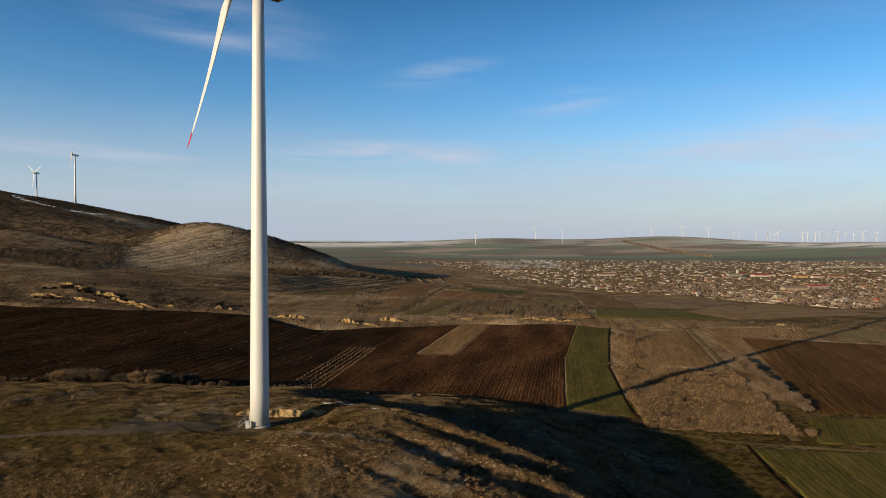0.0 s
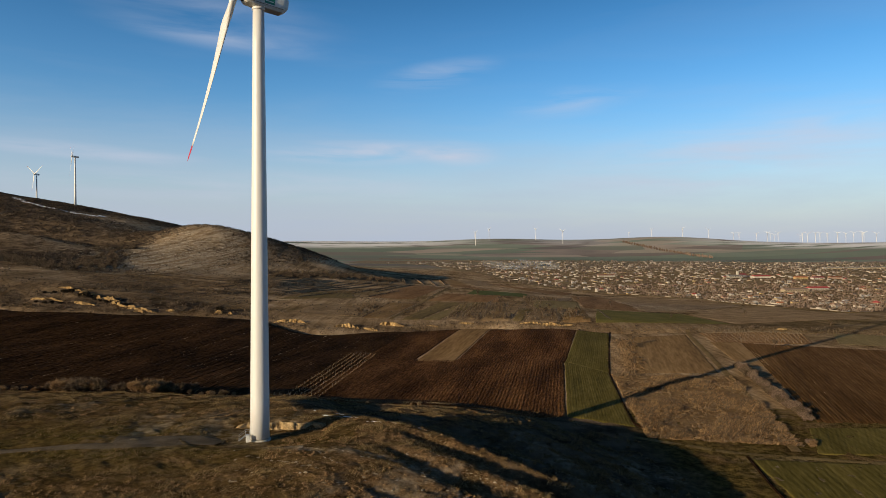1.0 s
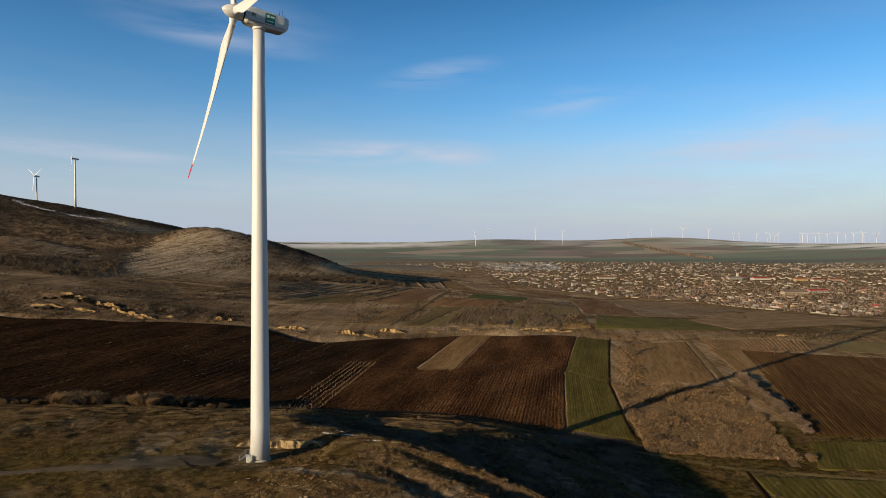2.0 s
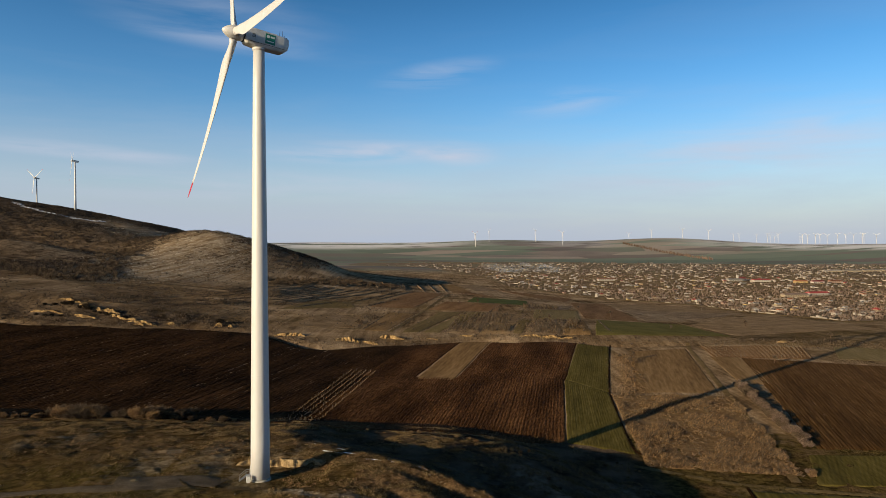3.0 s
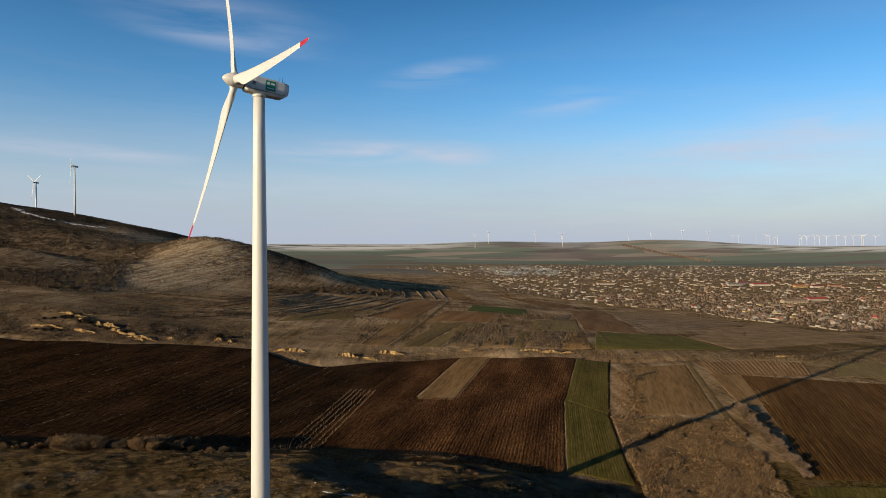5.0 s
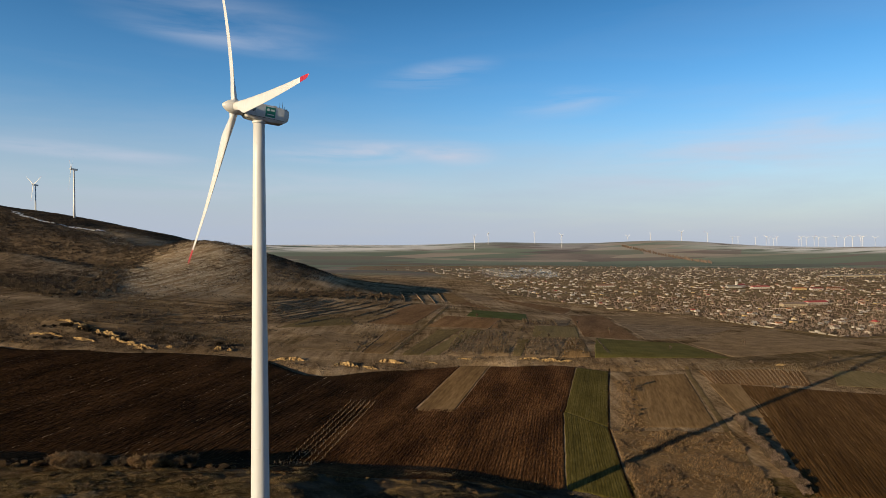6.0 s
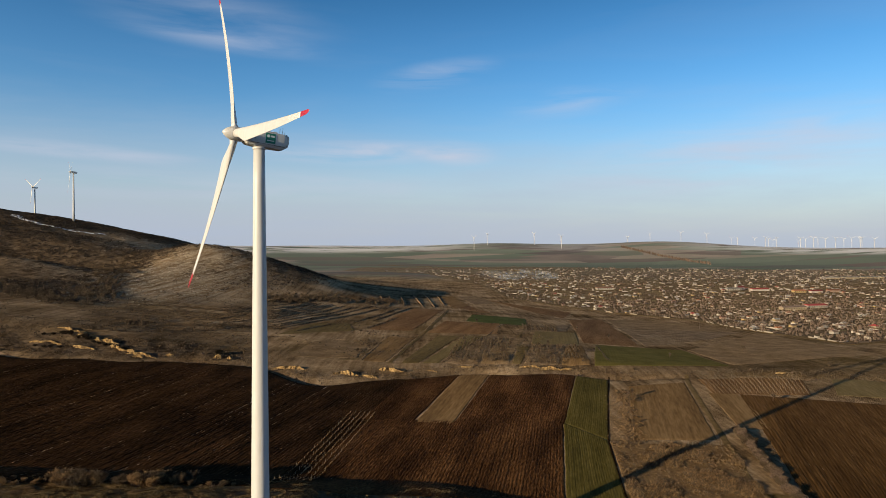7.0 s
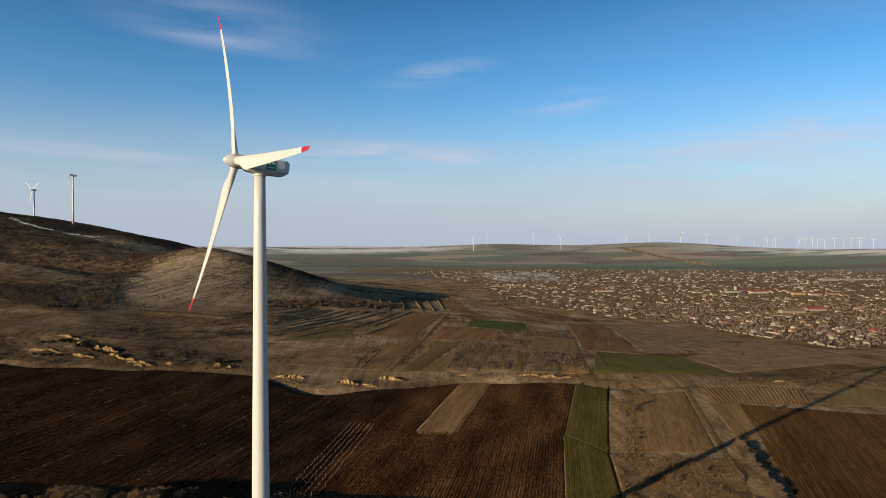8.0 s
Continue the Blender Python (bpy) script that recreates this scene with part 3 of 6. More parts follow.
field("wheat_field", [(114, 464), (222, 477), (217, 560), (141, 572)], OLIVE, "olive-green wheat field behind the gully", 3, 0.06)
field("brown_field", [(131, 576), (183, 571), (233, 915), (172, 843)], SOIL2, "reddish-brown bare field below the village", 4, 0.1)
field("pasture_strip", [(228, 484), (397, 556), (378, 740), (222, 562)], DRYLAND, "broad dull brown pasture below the village", 5, 0.12)
field("pasture_strip", [(188, 572), (282, 655), (368, 762), (214, 760)], TURF, "long pale pasture strip below the village", 5, 0.12)
field("pasture_strip", [(216, 766), (362, 770), (330, 930), (240, 915)], DRYLAND, "dull grazed strip beside the village gardens", 5, 0.12)
field("fallow_strip", [(-152, 566), (-86, 618), (-100, 668), (-134, 650)], MEADOW, "dull olive plot below the terraces", 3, 0.1)
field("fallow_strip", [(-118, 470), (-66, 476), (-62, 560), (-112, 545)], DRYLAND, "brown fallow plot behind the gully", 3, 0.1)
field("brown_field", [(-76, 630), (-30, 634), (5, 888), (-40, 880)], SOIL2, "brown bare field below the terraces", 3.5, 0.12)
field("brown_field", [(-16, 624), (56, 624), (68, 722), (4, 732)], SOIL2, "reddish-brown plot on the pasture", 3.5, 0.12)
field("rowed_plot", [(-60, 466), (-43, 463), (-26, 590), (-52, 592)], FALLOW, "brown plot with raised rows beside a track", 3.2, 0.2)
field("fallow_strip", [(-31, 460), (-17, 464), (19, 608), (-4, 611)], MEADOW, "olive fallow strip beside a worn track", 3, 0.1)
field("fallow_strip", [(-15, 464), (-3, 467), (42, 606), (21, 608)], DRYMEADOW, "pale olive fallow strip beside an orchard", 3, 0.1)
field("orchard_plot", [(2, 469), (27, 468), (58, 604), (45, 606)], TURF, "old orchard plot of rough dry grass", 3.2, 0.12)
field("orchard_plot", [(29, 469), (50, 467), (81, 597), (60, 604)], DRYLAND, "overgrown orchard plot with dark bushes", 3.2, 0.12)
field("wheat_strip", [(52, 468), (60, 468), (79, 548), (70, 552)], MEADOW, "narrow dull green strip between orchard plots", 3, 0.08)
field("orchard_plot", [(62, 467), (88, 467), (110, 552), (81, 548)], TURF, "dry orchard plot with bare bushes", 3.2, 0.12)
field("stubble_strip", [(90, 467), (112, 466), (127, 560), (112, 553)], FALLOW, "brown stubble strip beside the green field", 3, 0.12)
field("fallow_strip", [(80, 557), (126, 566), (141, 654), (97, 654)], DRYMEADOW, "dull olive plot behind the orchards", 3.2, 0.1)
field("orchard_plot", [(72, 640), (132, 660), (158, 760), (98, 700)], TURF, "bushy dry plot beside small trees", 3.2, 0.12)
field("wheat_strip", [(28, 738), (97, 702), (109, 808), (41, 832)], GREENWHEAT, "short bright green wheat strip on the pasture", 4, 0.08)
field("brown_field", [(14, 1010), (54, 872), (70, 882), (38, 1062)], SOIL2, "narrow dark brown strip on the pasture", 4, 0.1)
field("brown_field", [(112, 1128), (172, 880), (216, 1036), (84, 1210)], SOIL2, "long brown bare field beside the village", 5, 0.12)
field("fallow_strip", [(20, 920), (46, 1050), (20, 1240), (-4, 1180)], FALLOW, "pale fallow strip at the hill foot", 5, 0.12)
field("fallow_strip", [(58, 1070), (104, 1150), (70, 1290), (30, 1230)], TURF, "pale grass strip below the village", 5, 0.12)


def ribbon(name, path, width, material, label, category="track", lift=0.4, side=0.05, steps=14):
    """A track that follows the land, with two worn ruts."""
    pts = []
    for (ax, ay), (bx, by) in zip(path, path[1:]):
        for k in range(steps):
            f = k / steps
            pts.append((ax + (bx - ax) * f, ay + (by - ay) * f))
    pts.append(path[-1])
    P = np.array(pts, float)
    for _ in range(4):
        P[1:-1] = (P[:-2] + 2 * P[1:-1] + P[2:]) / 4
    D = np.gradient(P, axis=0)
    D /= np.linalg.norm(D, axis=1)[:, None]
    N = np.stack([-D[:, 1], D[:, 0]], 1)
    offs = np.linspace(-1, 1, 9)
    w = width / 2 * (1 + 0.25 * wobble(P[:, 0], P[:, 1], 7, 1.2))
    Q = P[:, None] + N[:, None] * (offs[None, :, None] * w[:, None, None])
    rut = -side * np.exp(-((np.abs(offs) - 0.5) / 0.16) ** 2) - 0.5 * (np.abs(offs) > 0.99) * lift
    Z = height(Q[..., 0], Q[..., 1]) + lift + rut[None]
    me = mesh_of(name, np.stack([Q[..., 0].ravel(), Q[..., 1].ravel(), Z.ravel()], 1), grid_faces(len(P), 9), material, True)
    return tagged(new(name, me), label, category, kind="structure")


ribbon("dirt_track", [(176, 446), (167, 420), (140, 312), (122, 243), (107, 187)], 3.0, TRACKM, "pale dirt track beside a hedge", lift=0.2)
ribbon("dirt_track", [(62, 201), (87, 186), (127, 177), (220, 165)], 2.4, MEADOW, "narrow grassy track between fields", lift=0.15)
ribbon("gravel_track", [(-190, 136), (-140, 134), (-95, 133), (-66, 137), (-58, 140)], 3.2, GRAVEL, "grey gravel access track across dry grass", lift=0.2)
ribbon("gravel_pad", [(-74, 139), (-66, 141), (-57, 143), (-51, 142)], 7.0, GRAVEL, "flat grey gravel crane pad near the turbine", "pad", lift=0.24, side=0.0)
ribbon("village_road", [(132, 1300), (212, 1190), (278, 1070), (332, 1008), (382, 930), (384, 838), (391, 760), (409, 698), (416, 630), (484, 668), (620, 788), (900, 928)], 4, TRACKM, "pale road along the village edge", "road", lift=0.7)
ribbon("dirt_track", [(-39, 460), (-27, 560), (-13, 662), (5, 832), (9, 900)], 3.4, TRACKM, "worn dirt track climbing across the pasture", lift=0.25)
ribbon("dirt_track", [(57, 470), (77, 620), (104, 720)], 2.5, TRACKM, "worn dirt track between small plots", lift=0.25)
ribbon("country_road", [(-330, 3250), (0, 2950), (250, 2650), (420, 2450)], 12, TRACKM, "pale country road on the far plain", "road", lift=1.5, side=0)
# ditch ribbons: the dark soil paints the shadow inside the furrow
ribbon("ditch", [(119, 442), (103, 385), (80, 299), (66, 216), (72, 204)], 0.9, SOIL_SHADED, "narrow ditch along the wheat strip with shade in its soil colour", "ditch", lift=0.24, side=0.35)
ribbon("ditch", [(90, 183), (85, 158), (82, 130)], 1.0, SOIL_SHADED, "ditch along the near wheat field with shade in its soil colour", "ditch", lift=0.3, side=0.35)


# ---- wind turbines ----
NOSE = Vector((-math.cos(0.631) * math.cos(0.087), -math.sin(0.631) * math.cos(0.087), math.sin(0.087)))
RAXIS = -NOSE
HSIDE = Vector((math.sin(0.631), -math.cos(0.631), 0))
UPV = HSIDE.cross(RAXIS).normalized()
if UPV.z < 0:
    UPV = -UPV


def lathe(name, prof, material, seg=40, smooth=True):
    """Rings of (radius, z) closed to a surface round z."""
    a = np.linspace(0, 2 * np.pi, seg, endpoint=False)
    V = [(r * math.cos(t), r * math.sin(t), z) for r, z in prof for t in a]
    F = []
    for i in range(len(prof) - 1):
        for j in range(seg):
            k = (j + 1) % seg
            F.append([i * seg + j, i * seg + k, (i + 1) * seg + k, (i + 1) * seg + j])
    F.append(list(range(seg))[::-1])
    F.append([(len(prof) - 1) * seg + j for j in range(seg)])
    return mesh_of(name, V, F, material, smooth)


def blade_mesh(r0, r1, material, sections=26, ring=20):
    """Lofted airfoil from the round root to the narrow tip; span along z, chord in the rotor plane (x), thickness y."""
    V = []
    for i in range(sections):
        r = r0 + (r1 - r0) * i / (sections - 1)
        q = r / 44.0
        chord = 2.0 + 1.5 * float(ss(0.05, 0.21, q)) if q < 0.21 else 3.5 - 2.75 * ((q - 0.21) / 0.79) ** 0.82
        if q > 0.97:
            chord *= max(0.25, 1 - ((q - 0.97) / 0.03) ** 2 * 0.8)
        rnd = 1 - float(ss(0.04, 0.2, q))
        thick = (0.32 - 0.2 * float(ss(0.15, 0.7, q))) * (1 - rnd) + rnd
        twist = radians(16 * (1 - q) ** 2.2 + 2)
        for j in range(ring):
            t = 2 * math.pi * j / ring
            cx, cy = math.cos(t), math.sin(t)
            foil = cy * thick * (0.62 + 0.38 * cx if rnd < 1 else 1) * 0.5
            x = chord * (0.5 * cx - 0.22 * (1 - rnd))
            y = chord * (foil if rnd < 0.99 else 0.5 * cy * thick)
            bend = -1.3 * q ** 2.5
            V.append((-(x * math.cos(twist) - y * math.sin(twist)), x * math.sin(twist) + y * math.cos(twist) + bend, r))
    F = [[i * ring + j, i * ring + (j + 1) % ring, (i + 1) * ring + (j + 1) % ring, (i + 1) * ring + j] for i in range(sections - 1) for j in range(ring)]
    F.append(list(range(ring))[::-1])
    F.append([(sections - 1) * ring + j for j in range(ring)])
    return mesh_of("blade", V, F, material, True)


def axes(x, y, z, at=(0, 0, 0)):
    m = Matrix((x, y, z)).transposed().to_4x4()
    m.translation = at
    return m


def turbine(phase, label, detail=True):
    """Foot at the origin; the rotor looks along NOSE; phase in degrees of the first blade from upright."""
    t = tagged(new("wind_turbine"), label, "wind turbine", "wind turbines")
    seg = 48 if detail else 12
    prof = [(2.22 - 0.92 * (z / 100.9) ** 1.1, z) for z in np.linspace(0.35, 100.9, 13 if detail else 5)]
    part("tower", lathe("tower", prof, PAINT, seg), t)
    hub = -NOSE * -5.6 + Vector((0, 0, 103.2))
    body = axes(RAXIS, -HSIDE, (RAXIS.cross(-HSIDE)), hub)
    # nacelle: rounded box, under-cut tail and chamfered top
    L0, L1, hw = 2.0, 12.4, 1.75
    bm = bmesh.new()
    secs = []
    for s, w, top, bot in ((L0, 1.45, 1.35, -1.55), (L0 + 0.5, 1.65, 1.75, -1.9), (L0 + 2.2, hw, 1.95, -2.05), (7.5, hw, 1.85, -2.1), (L1 - 1.3, hw, 1.65, -2.0), (L1 - 0.2, 1.62, 1.5, -1.25), (L1, 1.5, 1.35, -0.9)):
        ring = []
        for y, z in ((-w + 0.35, bot), (w - 0.35, bot), (w, bot + 0.7), (w, top - 0.35), (w - 0.35, top), (-w + 0.35, top), (-w, top - 0.35), (-w, bot + 0.7)):
            ring.append(bm.verts.new((s, y, z)))
        secs.append(ring)
    for r0, r1 in zip(secs, secs[1:]):
        for j in range(8):
            bm.faces.new((r0[j], r1[j], r1[(j + 1) % 8], r0[(j + 1) % 8]))
    bm.faces.new(secs[0])
    bm.faces.new(secs[-1][::-1])
    bmesh.ops.recalc_face_normals(bm, faces=bm.faces[:])
    if detail:
        bmesh.ops.bevel(bm, geom=[e for e in bm.edges if e.calc_face_angle(0) > 0.3], offset=0.12, segments=2, affect="EDGES")
    nac = part("nacelle", from_bm("nacelle", bm, NACELLE), t, "pale grey nacelle housing")
    nac.matrix_basis = body
    # spinner along -x of the body
    prof = [(1.55, 1.75), (1.62, 1.2), (1.62, -0.4), (1.48, -1.1), (1.16, -1.8), (0.74, -2.4), (0.34, -2.78), (0.05, -2.92)]
    hubme = lathe("hub", [(r, -s) for r, s in prof], PAINT, 32 if detail else 10)
    hb = part("hub", hubme, t, "rounded white rotor hub")
    hb.matrix_basis = body @ Matrix(((0, 0, -1, 0), (0, 1, 0, 0), (1, 0, 0, 0), (0, 0, 0, 1)))
    white, tipm = blade_mesh(1.2, 39.6, PAINT, 26 if detail else 8, 20 if detail else 8), blade_mesh(39.6, 44.0, RED, 8 if detail else 3, 20 if detail else 8)
    for k in range(3):
        a = radians(phase + 120 * k)
        span = (UPV * math.cos(a) + HSIDE * math.sin(a)).normalized()
        thick = RAXIS
        chord = thick.cross(span)
        bl = part("blade", white, t, "long white tapered blade")
        bl.matrix_basis = axes(chord, thick, span, hub)
        part("blade_tip", tipm, bl, "red painted blade tip")
    if detail:
        def on(name, bm, material, parent, label=""):
            ob = part(name, from_bm(name, bm, material), parent, label)
            return ob

        # parts on the nacelle live in its own axes: x to the rear, -y towards HSIDE
        on("seam", box_bm(L1 - L0 - 2.2, 0.03, 0.07, (7.2, -hw - 0.012, -1.38)), DARK, nac, "dark seam line")
        on("hatch", box_bm(0.8, 0.05, 0.8, (3.9, -hw - 0.012, 0.05), 0.02), DARK, nac, "small dark louvred vent")
        for k in range(4):
            on("slat", box_bm(0.7, 0.06, 0.06, (3.9, -hw - 0.04, -0.2 + 0.17 * k)), NACELLE, nac)
        on("door", box_bm(0.9, 0.04, 1.7, (5.9, -hw - 0.01, 0.05), 0.015), NACELLE, nac)
        sign = on("sign", box_bm(2.4, 0.05, 2.35, (7.75, -hw - 0.02, 0.12), 0.015), GREENSIGN, nac, "green company panel with white marks")
        bmc = bmesh.new()
        bmesh.ops.create_cone(bmc, cap_ends=True, segments=20, radius1=0.36, radius2=0.36, depth=0.04, matrix=Matrix.Translation((7.2, -hw - 0.06, 0.62)) @ Matrix.Rotation(math.pi / 2, 4, "X"))
        bm2 = box_bm(0.95, 0.04, 0.42, (8.25, -hw - 0.06, 0.62))
        bm3 = box_bm(1.7, 0.04, 0.2, (7.75, -hw - 0.06, -0.45))
        for nm, q in (("mark", bmc), ("mark", bm2), ("mark", bm3)):
            part(nm, from_bm(nm, q, WHITESIGN), nac)
        part("root_seal", lathe("root_seal", [(1.5, -0.2), (1.62, -0.1), (1.62, 0.1), (1.5, 0.2)], DARK, 24), nac).matrix_basis = pose(1.86, 0, 0, 0, 90, 0)
        for s, h in ((10.4, 1.7), (11.1, 1.9), (11.6, 0.9)):
            on("mast", box_bm(0.07, 0.07, h, (s, 0.3 * math.sin(9 * s), 1.55 + h / 2), 0.01), DARK, nac, "thin dark instrument mast")
        on("beacon", box_bm(0.3, 0.3, 0.35, (11.9, -0.8, 1.65), 0.05), DARK, nac)
        on("cooler", box_bm(1.2, 2.2, 0.35, (9.0, 0.1, 1.85), 0.08), NACELLE, nac)
        # tower joints, foot, door and steps
        part("yaw_ring", lathe("yaw_ring", [(1.42, 100.5), (1.5, 100.6), (1.5, 101.05), (1.42, 101.1)], PAINT, seg), t)
        for z in (24.5, 49.5, 74.5):
            r = 2.22 - 0.92 * (z / 99.6) ** 1.1
            part("flange", lathe("flange", [(r, z - 0.08), (r + 0.012, z - 0.05), (r + 0.012, z + 0.05), (r, z + 0.08)], PAINT, seg), t)
        part("foundation", lathe("foundation", [(2.45, -0.8), (2.45, 0.02), (2.35, 0.12), (1.9, 0.16)], CONCRETE, seg), t, "round concrete foundation")
        out = Vector((-0.93, -0.37, 0))
        side = Vector((0.37, -0.93, 0))
        frame_ = axes(side, out, Vector((0, 0, 1)), (0, 0, 0))
        door = part("door", from_bm("door", box_bm(0.95, 0.12, 2.2, (0, 2.2, 2.35), 0.03), NACELLE), t, "grey steel access door")
        door.matrix_basis = frame_
        st = part("stairs", from_bm("stairs", box_bm(1.3, 1.1, 0.08, (0, 2.75, 1.2)), STEEL), t, "steel entrance stairs with rails")
        st.matrix_basis = frame_
        for k in range(6):
            on("tread", box_bm(1.0, 0.28, 0.05, (0, 3.4 + 0.26 * k, 1.05 - 0.18 * k)), STEEL, st)
        for sx in (-0.6, 0.6):
            for yy, z0 in ((2.4, 1.2), (3.25, 1.2), (4.7, 0.1)):
                on("post", box_bm(0.06, 0.06, 1.1, (sx, yy, z0 + 0.55)), STEEL, st)
            on("rail", box_bm(0.06, 0.9, 0.06, (sx, 2.82, 2.3)), STEEL, st)
            bmr = box_bm(0.06, 1.85, 0.06)
            bmesh.ops.transform(bmr, verts=bmr.verts[:], matrix=Matrix.Translation((sx, 3.98, 1.75)) @ Matrix.Rotation(radians(-37), 4, "X"))
            on("rail", bmr, STEEL, st)
        box = part("cabinet", from_bm("cabinet", box_bm(1.2, 0.8, 1.4, (1.9, 2.9, 0.9), 0.04), NACELLE), t, "small grey transformer cabinet")
        box.matrix_basis = frame_
    return t


TX, TY = -43.2, 145.9
main = turbine(-27, "tall white three-bladed turbine with red blade tips on a grassy knoll")
main.matrix_basis = Matrix.Translation((TX, TY, -1.3))
plain_turbine = turbine(-58, "distant white three-bladed wind turbine on open land", False)
plain_turbine.matrix_basis = Matrix.Translation((-763, 1290, float(height(-763, 1290)) - 1))


def far_turbine(x, y, s, turn=0.0):
    m = pose(x, y, float(height(x, y)) - 1.0, 0, 0, turn) @ Matrix.Diagonal((s, s, s, 1))
    copy_thing(plain_turbine, m)


far_turbine(-1000, 1530, 0.95, 24)
for px_, d, s in ((57.5, 4050, 0.80), (81.5, 4270, 0.74), (164, 4280, 0.74), (212, 4060, 0.80), (329, 4560, 0.55), (369, 4440, 0.55),
                  (424, 4330, 0.62), (470, 4300, 0.62), (514, 4230, 0.45), (524, 4200, 0.48), (555, 4150, 0.50), (574, 4130, 0.58), (579, 4120, 0.5), (587, 4110, 0.45), (593, 4100, 0.58),
                  (632, 4030, 0.44), (636, 4050, 0.6), (645, 4020, 0.56), (659, 4000, 0.6), (667, 3990, 0.58), (680, 3970, 0.56), (698, 3940, 0.6), (713, 3920, 0.56), (727, 3900, 0.6), (742, 3870, 0.58), (745, 3860, 0.6), (767, 3830, 0.54)):
    far_turbine(px_ / 1099 * d, d, s, (px_ * 7 % 30) - 15)


# ---- plants ----
rng = np.random.default_rng(7)


def on_land(xy, sink=0.0):
    xy = np.asarray(xy, float)
    return np.column_stack([xy, height(xy[:, 0], xy[:, 1]) - sink])


def twig_arrays(base, high, wide, count, thick, droop=0.0, rise=0.35):
    """Thin pointed twigs fanning up from each base: vertices and faces."""
    n = len(base)
    b = np.repeat(base, count, 0)
    h, w = np.repeat(high, count), np.repeat(wide, count)
    m = n * count
    a = rng.uniform(0, 2 * np.pi, m)
    rad = np.sqrt(rng.uniform(0, 1, m))
    start = b + np.column_stack([np.cos(a) * rad * w * 0.22, np.sin(a) * rad * w * 0.22, h * rng.uniform(0, rise, m)])
    a2 = a + rng.normal(0, 0.7, m)
    r2 = rad * rng.uniform(0.4, 1.05, m)
    top = b + np.column_stack([np.cos(a2) * r2 * w * 0.5, np.sin(a2) * r2 * w * 0.5, h * (1 - 0.45 * r2 ** 2) * rng.uniform(0.6, 1.05, m)])
    side = np.column_stack([rng.normal(size=m), rng.normal(size=m), rng.normal(0, 0.4, m)])
    side /= np.linalg.norm(side, axis=1)[:, None]
    t = thick * rng.uniform(0.6, 1.4, m)[:, None] * np.repeat(np.sqrt(high / np.mean(high)), count)[:, None]
    mid = (start + top) / 2 + rng.normal(0, 0.06, (m, 3)) * w[:, None]
    V = np.stack([start - side * t * 0.5, start + side * t * 0.5, mid + side * t * 0.5, mid - side * t * 0.5, top], 1).reshape(-1, 3)
    k = np.arange(m)[:, None] * 5
    Q = (k + np.array([[0, 1, 2, 3]])).tolist()
    T = (k + np.array([[3, 2, 4]])).tolist()
    return V, Q + T


def stuff(name, V, F, material, label, category):
    return tagged(new(name, mesh_of(name, V, F, material)), label, category, kind="stuff")


def stick(bm, a, b, r0, r1, seg=5):
    """A tapered limb between two points."""
    a, b = Vector(a), Vector(b)
    q = (b - a).to_track_quat("Z", "Y").to_matrix()
    rings = []
    for p, r in ((a, r0), (b, r1)):
        rings.append([bm.verts.new(p + q @ Vector((r * math.cos(2 * math.pi * i / seg), r * math.sin(2 * math.pi * i / seg), 0))) for i in range(seg)])
    for i in range(seg):
        bm.faces.new((rings[0][i], rings[0][(i + 1) % seg], rings[1][(i + 1) % seg], rings[1][i]))


def limb_twigs(tips, n, reach, thick):
    """Fine twigs that spray out from the ends and sides of limbs."""
    pts = np.array([t[0] for t in tips])
    dirs = np.array([t[1] for t in tips])
    i = rng.integers(0, len(pts), n)
    s = pts[i] - dirs[i] * rng.uniform(0, 0.8, (n, 1)) * reach
    d = dirs[i] * 0.7 + rng.normal(0, 0.55, (n, 3)) + np.array([0, 0, 0.25])
    d /= np.linalg.norm(d, axis=1)[:, None]
    e = s + d * reach * rng.uniform(0.5, 1.3, (n, 1))
    side = np.cross(d, rng.normal(size=(n, 3)))
    side /= np.linalg.norm(side, axis=1)[:, None] + 1e-9
    V = np.stack([s - side * thick / 2, s + side * thick / 2, e], 1).reshape(-1, 3)
    return V, (np.arange(n)[:, None] * 3 + np.arange(3)).tolist()


